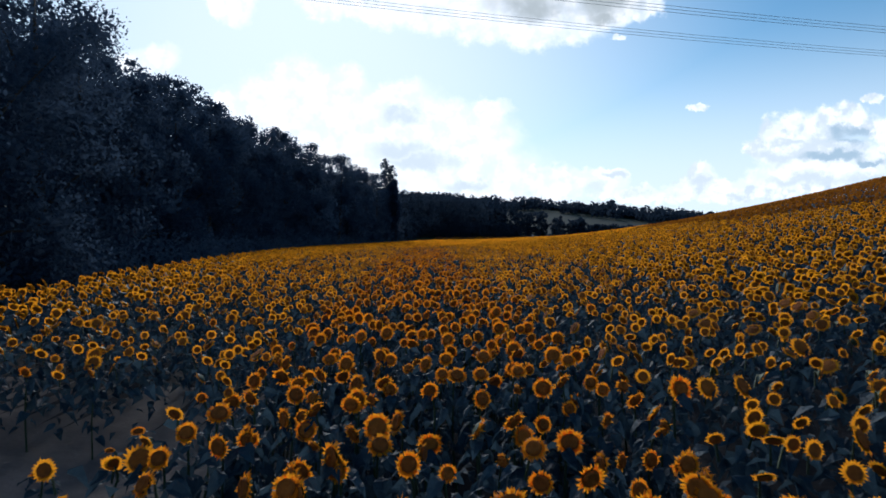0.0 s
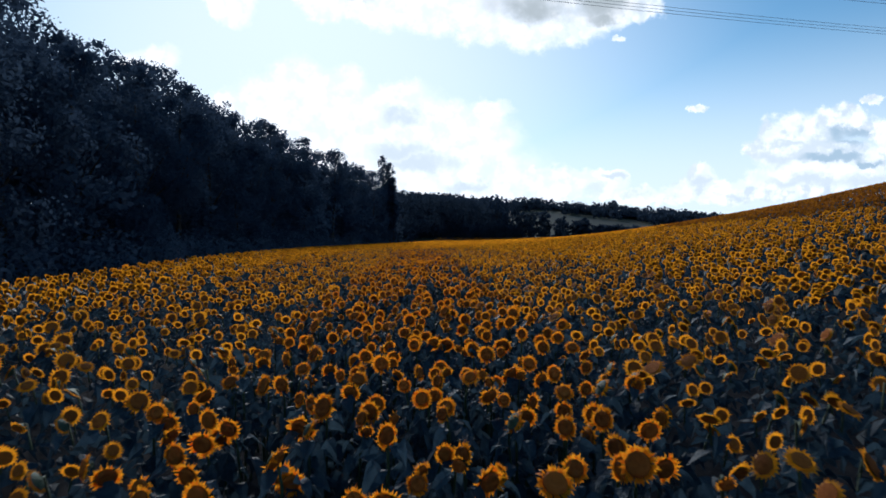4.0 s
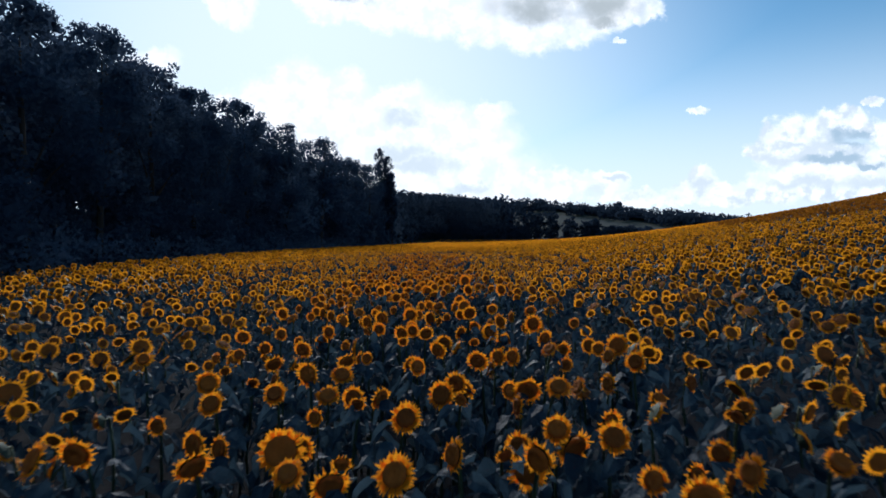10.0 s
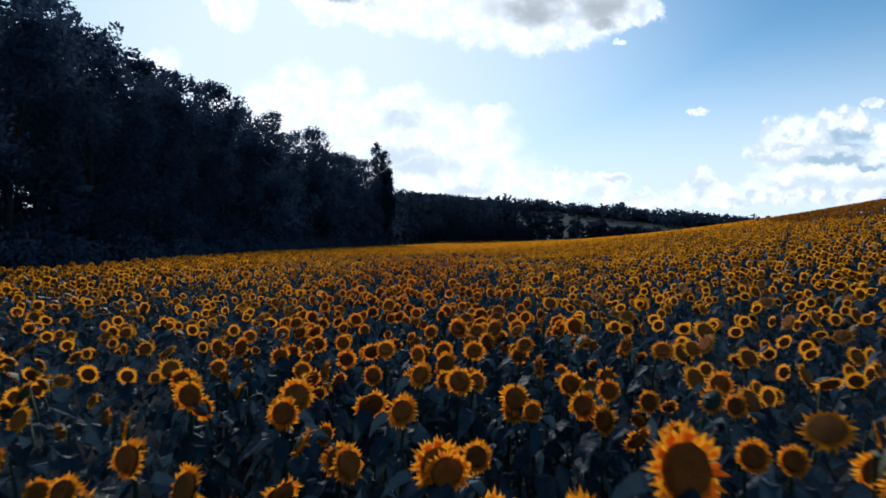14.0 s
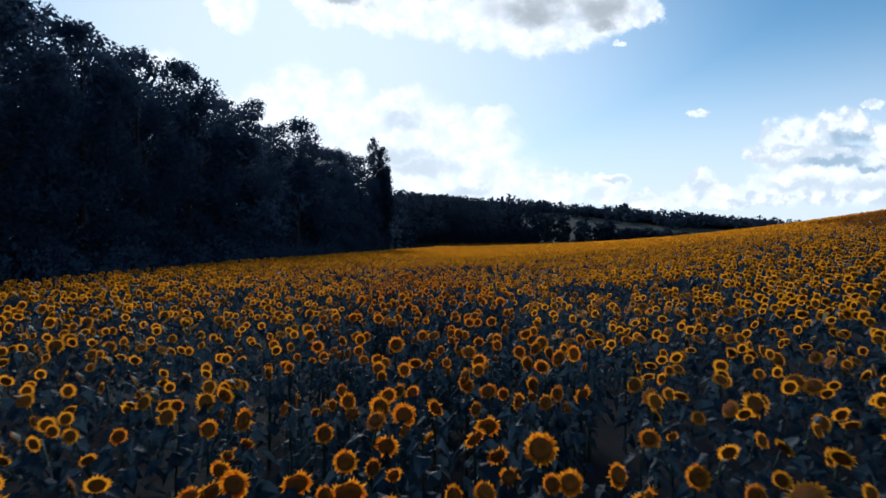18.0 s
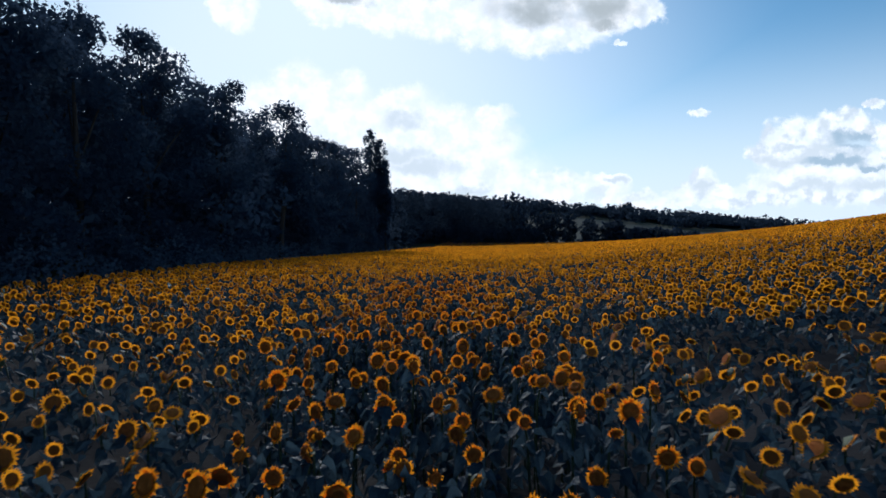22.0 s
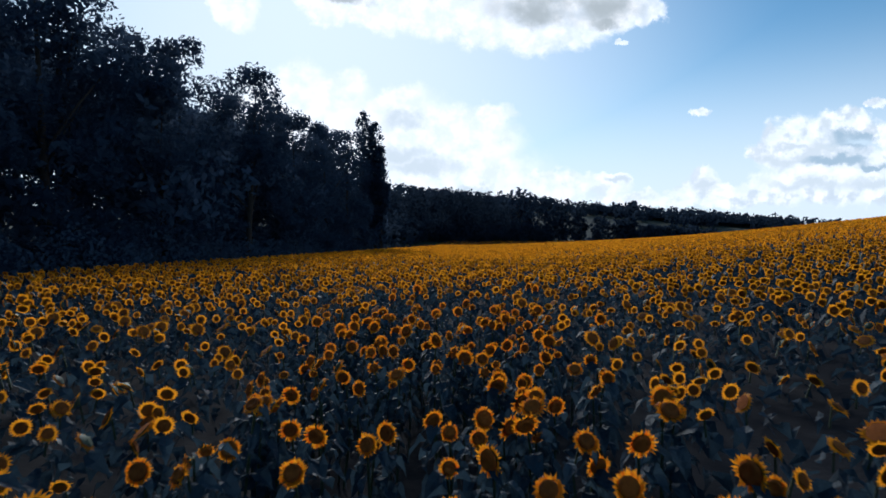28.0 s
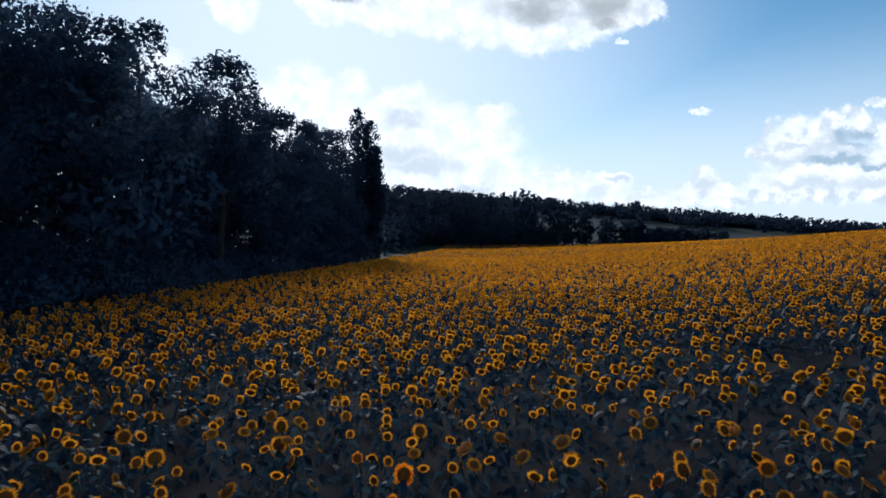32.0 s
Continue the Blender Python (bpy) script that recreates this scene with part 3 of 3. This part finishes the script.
TOP = [(-2.10, 36.91, 1.71), (-1.79, 36.80, 1.58), (-0.86, 36.67, 1.69), (-0.41, 37.38, 1.88), (-0.39, 36.60, 1.75), (0.33, 37.45, 1.86), (0.21, 36.21, 1.79), (-2.47, 37.55, 1.66), (-0.80, 37.28, 1.74)]
HALF = [(-1.45, 50.19, 1.51), (-2.08, 50.24, 1.33), (-0.27, 49.37, 1.43), (0.51, 49.38, 1.50), (-3.63, 49.48, 1.36), (-4.88, 51.98, 1.26), (-4.72, 52.86, 1.30), (-3.36, 50.85, 1.27), (-2.12, 52.16, 1.42), (-0.97, 52.10, 1.57), (0.63, 48.77, 1.43), (-1.58, 48.40, 1.38)]
TALL = [(-4.78, 56.80, 1.30), (-3.46, 56.27, 1.45), (-2.87, 54.69, 1.47), (-2.24, 54.13, 1.44), (-2.25, 57.86, 1.57), (-0.88, 55.31, 1.56), (0.36, 55.13, 1.68), (0.38, 54.61, 1.70), (0.99, 54.92, 1.71), (-0.02, 53.84, 1.72), (-1.67, 54.73, 1.41), (-0.76, 57.80, 1.57)]
LONG = [(-2.36, 62.82, 1.67), (-2.82, 60.95, 1.46), (0.09, 61.46, 1.73), (0.84, 63.39, 1.67), (-4.03, 62.78, 1.52), (-2.27, 65.08, 1.56), (-0.88, 64.97, 1.64), (-1.27, 60.99, 1.57), (-0.79, 60.86, 1.71), (-4.67, 64.38, 1.62), (-0.26, 61.12, 1.63), (0.95, 64.62, 1.64)]
GAPS = [(-5.40, 67.02, 1.64), (-4.71, 66.44, 1.51), (-4.06, 66.99, 1.31), (-3.47, 66.64, 1.44), (-3.57, 67.78, 1.54), (-2.39, 66.14, 1.54), (-1.68, 65.87, 1.70), (-1.13, 66.55, 1.67), (0.20, 66.16, 1.53), (0.24, 65.75, 1.51), (0.78, 66.36, 1.63)]
HOLLOW = [(-4.29, 78.99, 1.02), (-3.55, 78.39, 1.18), (-4.89, 79.58, 0.95), (-4.31, 80.25, 1.13), (-4.78, 78.17, 0.90), (0.25, 80.11, 1.42), (-1.15, 80.24, 1.21), (-1.63, 80.25, 1.30), (-4.85, 80.66, 1.29), (-1.22, 77.25, 1.32), (-0.52, 80.95, 1.33), (-2.62, 78.04, 1.40)]
CLIMB = [(-7.52, 87.72, 1.46), (-5.77, 84.49, 1.30), (-5.08, 84.23, 1.32), (-3.75, 84.00, 1.42), (-3.90, 86.12, 1.40), (-3.21, 85.24, 1.53), (-3.32, 85.01, 1.31), (-1.05, 83.90, 1.58), (-0.31, 83.80, 1.64), (-0.32, 84.85, 1.61), (1.27, 85.50, 1.52), (-1.82, 84.04, 1.48)]
HEADS = np.array(LONE + START + CORNER + LOW + DIP + RISE + TOP + HALF + TALL + LONG + GAPS + HOLLOW + CLIMB)
apart = np.min(np.hypot(PX[:, None] - HEADS[None, :, 0], (PY[:, None] - HEADS[None, :, 1]) * 0.8), axis=1)
PX, PY = PX[apart > 0.27], PY[apart > 0.27]
PZ = ground_z(PX, PY) - 0.02
off_line = np.abs(PX - line_x(PY))
ahead_end = np.clip(PY - 82, 0, None)
reach = np.hypot(off_line, ahead_end)
lod_of = np.where(reach < 2.3, 1, np.where(reach < 7.6, 2, np.where(reach < 32, 3, 4)))
# beyond the crest nobody looks closely: thin the crop there
thin = ((PX > 68) & (rng.random(PX.size) < 0.9)) | ((PY < 1.0) & (rng.random(PX.size) < 0.6)) | ((reach > 95) & (rng.random(PX.size) < 0.54))
lod_of[thin] = 9
single = (off_line < 0.2) & (PY > 4) & (PY < 101) & (lod_of == 1)
lod_of[single] = 0
VARIANTS = {1: 24, 2: 20, 3: 14, 4: 8}

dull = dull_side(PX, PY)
for lod, duller in ((1, False), (2, False), (3, False), (3, True), (4, False), (4, True)):
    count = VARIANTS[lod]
    mats = [LEAF, STEM, DULL_PETAL if duller else PETAL, DISC]
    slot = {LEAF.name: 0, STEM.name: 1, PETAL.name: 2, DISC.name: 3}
    who = np.where((lod_of == lod) & (dull == duller if lod > 2 else True))[0]
    kinds = rng.integers(0, count, who.size)
    V, F, M, base = [], [], [], 0
    for k in range(count):
        shp = sunflower_shapes(lod, 100 * lod + k)
        tv, tf, tm, nb = [], [], [], 0
        for _, v, f, mat in shp:
            tv.append(v)
            tf.append(f + nb)
            tm.append(np.full(len(f), slot[mat.name]))
            nb += len(v)
        tv, tf, tm = np.concatenate(tv), np.concatenate(tf), np.concatenate(tm)
        sel = who[kinds == k]
        if not sel.size:
            continue
        a = rng.normal(0, 0.3, sel.size)
        s = rng.uniform(0.88, 1.06, sel.size)
        c_, s_ = (np.cos(a) * s)[:, None], (np.sin(a) * s)[:, None]
        x = tv[None, :, 0] * c_ - tv[None, :, 1] * s_ + PX[sel][:, None]
        y = tv[None, :, 0] * s_ + tv[None, :, 1] * c_ + PY[sel][:, None]
        z = tv[None, :, 2] * (0.5 + 0.5 * s[:, None]) + PZ[sel][:, None]
        V.append(np.stack([x, y, z], 2).reshape(-1, 3))
        F.append((tf[None] + (np.arange(sel.size) * len(tv))[:, None, None]).reshape(-1, 3) + base)
        M.append(np.tile(tm, sel.size))
        base += sel.size * len(tv)
    ob = new("sunflower_crop", mesh_of("sunflower_crop", np.concatenate(V), np.concatenate(F), mats, np.concatenate(M), (np.concatenate(M) == 1) | (np.concatenate(M) == 3)))
    tagged(ob, {1: "dense rows of flowering sunflowers facing the same way", 2: "dense flowering sunflower crop, golden heads over dark leaves", 3: "broad sea of golden sunflower heads on the field", 4: "distant golden sunflower crop covering the slope"}[lod] if not duller else "dull brownish sunflowers on the upper slope", "sunflowers", kind="stuff")

masters, head_at = [], []
for k in range(16):
    root = new("sunflower")
    tagged(root, "golden sunflower with dark brown disc and drooping leaves", "sunflower", "sunflowers in the row")
    holder = None
    for name, v, f, mat in sunflower_shapes(0, 900 + k):
        centre = v.mean(0)
        if name == "calyx":
            holder = part("flower_head", mesh_of("flower_head", v, f, [mat], smooth=True), root, "green calyx of the flower head")
        else:
            part(name, mesh_of(name, v, f, [mat], smooth=name in ("stem", "disc")), holder or root, {"petals": "golden orange petals", "disc": "dark brown disc"}.get(name, ""))
    masters.append(root)
    head_at.append(centre)      # the disc comes last
used = set()
front = [k for k in range(16) if (900 + k) % 6 != 5 and (900 + k) % 9 != 7]
for x, y, z in HEADS:
    k = int(rng.choice(front))
    z0 = float(ground_z(x, y)) - 0.02
    m = pose(x - head_at[k][0], y - head_at[k][1], z0, 0, 0, rng.normal(0, 9)) @ Matrix.Diagonal((1, 1, float(np.clip((z - z0) / head_at[k][2], 0.35, 1.3)), 1))
    if k not in used:
        masters[k].matrix_basis = m
        used.add(k)
    else:
        copy_thing(masters[k], m @ Matrix.Diagonal((*[1 / v for v in masters[k].scale], 1)))
for j, i in enumerate(np.where(single)[0]):
    k = int(rng.integers(0, len(masters)))
    m = pose(PX[i], PY[i], PZ[i], 0, 0, rng.normal(0, 17))
    s = rng.uniform(0.9, 1.1)
    if k not in used:
        masters[k].matrix_basis = m
        used.add(k)
    else:
        copy_thing(masters[k], m @ Matrix.Diagonal((*[1 / v for v in masters[k].scale], 1)))


# ---------------------------------------------------------------- trees
def leaf_cloud(centres, radii, n, size, g, flatten=0.8):
    """Small leaf sprays spread through round lobes, thickest near their skins."""
    w = radii ** 2
    pick = g.choice(len(centres), n, p=w / w.sum())
    d = g.normal(0, 1, (n, 3))
    d /= np.linalg.norm(d, axis=1)[:, None]
    rr = radii[pick] * (0.55 + 0.5 * g.random(n) ** 0.6) * g.uniform(0.85, 1.12, n)
    p = centres[pick] + d * rr[:, None] * np.array([1, 1, flatten])
    a = g.normal(0, 1, (n, 3))
    a /= np.linalg.norm(a, axis=1)[:, None]
    b = np.cross(a, g.normal(0, 1, (n, 3)))
    b /= np.linalg.norm(b, axis=1)[:, None] + 1e-9
    s = size * g.uniform(0.6, 1.4, n)[:, None]
    a, b = a * s, b * s * 0.55
    v = np.stack([p - a, p + b, p + a, p - b + 0.25 * a], 1).reshape(-1, 3)
    k = np.arange(n)[:, None] * 4
    f = np.concatenate([k + [0, 1, 2], k + [0, 2, 3]])
    return v, f


def broadleaf(x, y, top, spread, n, size, seed, label="", narrow=False, base=0.12):
    """A tree whose crown reaches the height top: trunk, limbs and leaf-sprayed lobes."""
    g = np.random.default_rng(seed)
    z0 = float(ground_z(x, y))
    h = top - z0
    root = new("tree")
    root.matrix_basis = pose(x, y, z0 - 0.05)
    tagged(root, label or "tall dark broadleaf tree at the edge of the wood", "tree", "trees of the wood")
    lean = g.normal(0, (0.006 if narrow else 0.03) * h, 2)
    tr = [(0, 0, 0), (lean[0] * 0.3, lean[1] * 0.3, h * 0.3), (lean[0] * 0.7, lean[1] * 0.7, h * 0.6), (lean[0], lean[1], h * 0.88)]
    part("trunk", mesh_of("trunk", *tube(tr, [h * 0.016, h * 0.012, h * 0.008, h * 0.002], 7), [BARK], smooth=True), root)
    m = 52 if not narrow else 80
    cs, rs = [], []
    for k in range(m):
        u = (k + g.random()) / m
        zz = h * (base + (1.02 - base) * u)
        wide = spread * (math.sin(math.pi * min(1, 0.22 + 0.74 * u)) ** 0.7 if not narrow else math.sin(math.pi * (0.12 + 0.8 * u)) ** 0.5)
        a, q = g.uniform(0, 6.28), math.sqrt(g.random()) * 0.85
        rad = spread * (g.uniform(0.17, 0.34) if not narrow else g.uniform(0.28, 0.5)) * (1 if u < 0.8 else 0.7)
        if narrow:
            wide = spread * min(1, 0.4 + 1.4 * u) * (1 - u ** 5) ** 0.6
            q, rad = q * 0.8, wide * g.uniform(0.26, 0.42) + 0.3
        cs.append((lean[0] * u + wide * q * math.cos(a), lean[1] * u + wide * q * math.sin(a), min(zz, h - rad * 0.8)))
        rs.append(rad)
    cs, rs = np.array(cs), np.array(rs)
    order = np.argsort(-rs)[:7]
    for k in order:
        c = cs[k]
        s0 = np.array([lean[0] * 0.5, lean[1] * 0.5, max(h * 0.15, c[2] * 0.55)])
        part("limb", mesh_of("limb", *tube([s0, (s0 + c) / 2 + (0, 0, 0.3), c], [h * 0.006, h * 0.004, h * 0.0015], 5), [BARK]), root)
    v, f = leaf_cloud(cs, rs, n, size, g, 0.85 if not narrow else 1.3)
    vi, fi = leaf_cloud(cs, rs * 0.66, n // 3, size * 1.8, g)      # shaded inner foliage
    v, f = np.concatenate([v, vi]), np.concatenate([f, fi + len(v)])
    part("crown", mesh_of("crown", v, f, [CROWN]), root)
    return root


WOOD_FRONT = [(-17.5, 14, 15), (-19.5, 24, 17), (-22.8, 33, 19.8), (-25.6, 42.4, 18.5), (-27, 52, 17), (-27.5, 62, 18.3), (-28, 71, 19.2), (-28, 80, 19.4),
              (-28, 89, 19.6), (-28.5, 99, 20.2), (-28.7, 109.5, 22.2), (-26, 120, 19.6), (-22.9, 131, 21.4), (-21, 143, 18.6), (-19.5, 155, 20), (-18.5, 165, 21)]
WOOD_BACK = [(-25, 4, 19), (-30, 18, 23), (-33, 30, 25), (-35, 43, 25), (-36, 55, 25), (-37, 66, 23), (-37, 77, 24), (-36.8, 87.4, 25.2), (-38, 98, 24.6),
             (-37.4, 110.5, 25), (-32, 115.5, 24.2), (-33, 124, 23), (-30.3, 131.5, 23.6), (-28, 145, 23), (-27, 158, 22.6), (-26, 172, 23.4), (-24, 186, 25), (-31, 207, 28.6)]
WOOD_DEEP = [(-44, 20, 28), (-45, 38, 29), (-46, 54, 29), (-46, 70, 29), (-46, 86, 28.8), (-46, 100, 30), (-43.2, 111.5, 28), (-44, 128, 28.4), (-40, 145, 27.2), (-38, 165, 27.2), (-36, 185, 28.3)]
seed = 50
for ring, spread, n in ((WOOD_FRONT, 6.2, 7000), (WOOD_BACK, 6.8, 6800), (WOOD_DEEP, 7.5, 3000)):
    for x, y, top in ring:
        seed += 1
        y += float(np.interp(y, [30, 45, 60, 80, 95, 112, 150, 250], [1.9, 1.1, 0.5, -0.3, -0.6, -1.4, -1.0, 0]))
        near = y < 40 and ring is not WOOD_DEEP
        broadleaf(x, y, top, spread, n * 2 if near else n, 0.095 if near else 0.16 if ring is not WOOD_DEEP else 0.26, seed, base=0.02)
for x, y, top, wide in ((-16.9, 173.3, 26.0, 2.5), (-14.7, 172.4, 23.8, 2.1), (-13.6, 171.8, 19.4, 1.9)):
    seed += 1
    broadleaf(x, y, top, wide, 4200, 0.18, seed, "tall slender poplar rising above the wood", True, 0.1)

for x, y, top in ((25.5, 309, 23.8), (28.5, 311, 25.2), (31.0, 310, 24.2), (33.5, 312, 23.0)):
    seed += 1
    broadleaf(x, y, top, 1.9, 420, 0.4, seed, "slim young tree standing out of the valley wood", True, 0.2)
seed += 1
broadleaf(217, 746, 49.5, 7.5, 700, 1.1, seed, "large round tree on the crest of the far ridge", False, 0.1)

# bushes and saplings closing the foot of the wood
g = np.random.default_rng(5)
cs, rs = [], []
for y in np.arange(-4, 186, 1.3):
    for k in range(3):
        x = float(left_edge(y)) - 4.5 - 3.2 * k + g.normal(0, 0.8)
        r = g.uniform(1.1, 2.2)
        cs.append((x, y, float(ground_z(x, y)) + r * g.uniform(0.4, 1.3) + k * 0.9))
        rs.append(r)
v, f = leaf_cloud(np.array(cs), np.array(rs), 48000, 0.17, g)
# added foliage filling the wood up to the crowns, in the lightened leaf colour
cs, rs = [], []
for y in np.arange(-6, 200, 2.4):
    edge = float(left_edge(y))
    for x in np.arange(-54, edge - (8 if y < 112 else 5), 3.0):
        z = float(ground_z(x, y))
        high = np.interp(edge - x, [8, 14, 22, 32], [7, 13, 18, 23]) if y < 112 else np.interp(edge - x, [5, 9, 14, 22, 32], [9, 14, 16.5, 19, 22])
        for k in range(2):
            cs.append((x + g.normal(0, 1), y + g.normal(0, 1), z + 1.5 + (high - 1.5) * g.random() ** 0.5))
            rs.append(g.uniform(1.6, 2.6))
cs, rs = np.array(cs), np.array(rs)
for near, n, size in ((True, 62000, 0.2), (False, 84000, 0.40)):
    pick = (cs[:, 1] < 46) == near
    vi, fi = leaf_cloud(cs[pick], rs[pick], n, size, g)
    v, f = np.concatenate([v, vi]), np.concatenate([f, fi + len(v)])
tagged(new("undergrowth", mesh_of("undergrowth", v, f, [UNDER_LIFTED])), "bushes and saplings along the foot of the wood with added inner fill, lightened against the shade", "bushes", kind="stuff")


def far_wood(name, spots, label, n, size, seed, canopy=None):
    """Far trees as leafy lumps: (x, y, height, half width) each."""
    g = np.random.default_rng(seed)
    cs, rs = [], []
    for x, y, h, w in spots:
        z = float(ground_z(x, y))
        for k in range(7):
            u = k / 6
            r = w * g.uniform(0.4, 0.62) * (1 - 0.35 * u)
            cs.append((x + g.normal(0, w * 0.38), y + g.normal(0, w * 0.3), z + min(h - r * 0.8, h * (0.15 + 0.85 * u))))
            rs.append(r)
    v, f = leaf_cloud(np.array(cs), np.array(rs), n, size, g)
    if canopy is not None:
        x0, x1, y0, y1, step, high, clear = canopy
        ax, ay = np.arange(x0, x1, step), np.arange(y0, y1, step)
        X, Y = np.meshgrid(ax, ay)
        X, Y = X + g.normal(0, step * 0.25, X.shape), Y + g.normal(0, step * 0.25, Y.shape)
        Z = ground_z(X, Y) + high * g.uniform(0.75, 1.1, X.shape)
        k = (np.arange(len(ay) - 1)[:, None] * len(ax) + np.arange(len(ax) - 1)[None, :]).ravel()
        w = len(ax)
        cf = np.concatenate([np.stack([k, k + 1, k + w + 1], 1), np.stack([k, k + w + 1, k + w], 1)])
        cv = np.stack([X.ravel(), Y.ravel(), Z.ravel()], 1)
        cf = cf[~clear(cv[cf].mean(1))]
        v, f = np.concatenate([v, cv]), np.concatenate([f, cf + len(v)])
    return tagged(new(name, mesh_of(name, v, f, [FARWOOD])), label, "woods", kind="stuff")


def open_slope(c):
    """Where the far slope is a field and not wood."""
    return (c[:, 0] > 55) & (c[:, 0] < 450) & (c[:, 1] < np.interp(c[:, 0], [60, 140, 215, 430], [655, 632, 585, 545]))


g = np.random.default_rng(11)
mid = []
for k in range(260):
    x = g.uniform(-70, 40)
    y = 296 + 0.1 * abs(x) + g.uniform(0, 95)
    line = float(np.interp(x, [-40, -23, 0, 15, 40, 60], [29, 27.6, 25, 24, 22.5, 17]))
    mid.append((x, y, 3 + (line - 3) * (y - 8) / 304 - float(ground_z(x, y)) - g.uniform(0, 2.4), g.uniform(4.2, 6.2)))
for k in range(60):
    mid.append((g.uniform(-34, 42), 294 + g.uniform(0, 6), g.uniform(5, 9), g.uniform(2.5, 4)))
for k in range(46):
    y = g.uniform(196, 300)
    mid.append((np.interp(y, [190, 300], [-20, -12]) - g.uniform(0, 22), y, g.uniform(10, 15), g.uniform(3, 4.5)))
far_wood("valley_wood", mid, "dark wood on the rise beyond the field", 66000, 0.62, 3, (-80, 41, 299, 395, 3.5, 3.6, lambda c: c[:, 1] < 0))
hedge = []
for k in range(60):
    x = g.uniform(38, 112)
    hedge.append((x, 300 + 0.12 * (x - 40) + g.uniform(-5, 8), g.uniform(7.5, 10) * (1.45 if x < 54 else 1.15 if x < 75 else 0.9), g.uniform(2.5, 4.5)))
far_wood("hedgerow", hedge, "dark bushes and small trees in the valley", 9000, 0.8, 4)
ridge = []
for k in range(1900):
    x = g.uniform(-80, 950)
    y = g.uniform(520, 860) - 0.03 * x
    if open_slope(np.array([[x, y - 6, 0]]))[0]:
        continue
    ridge.append((x, y, g.uniform(9, 14), g.uniform(5, 9)))
far_wood("ridge_wood", ridge, "dark forest covering the far ridge", 56000, 1.9, 6, (-90, 1000, 500, 870, 8, 4.0, lambda c: open_slope(c - (0, 40, 0))))

# pale field on the far slope
fx, fy = np.linspace(60, 430, 40), np.linspace(0, 1, 16)
FX, FY = np.meshgrid(fx, fy)
YY = 480 + FY * (np.interp(fx, [60, 140, 240, 430], [180, 150, 80, 60])[None, :])
FZ = ground_z(FX, YY) + 0.6
k = (np.arange(15)[:, None] * 40 + np.arange(39)[None, :]).ravel()
ff = np.concatenate([np.stack([k, k + 1, k + 41], 1), np.stack([k, k + 41, k + 40], 1)])
tagged(new("far_field", mesh_of("far_field", np.stack([FX.ravel(), YY.ravel(), FZ.ravel()], 1), ff, [STUBBLE], smooth=True)), "pale mown field on the far slope", "field", kind="structure")

# ---------------------------------------------------------------- power line across the field
for y0 in (77.3, 68.8, 59.3):
    for dz in (0.0, 0.4, 0.8):
        pts = [(x, y0 + 0.185 * x, 30.2 + dz + 0.00025 * (x - 75) ** 2) for x in np.linspace(-110, 300, 32)]
        cu = new("power_cable", mesh_of("power_cable", *tube(pts, [0.025] * len(pts), 5), [METAL], smooth=True))
        tagged(cu, "thin grey overhead power cable hanging above the field", "power cable", "power cables")
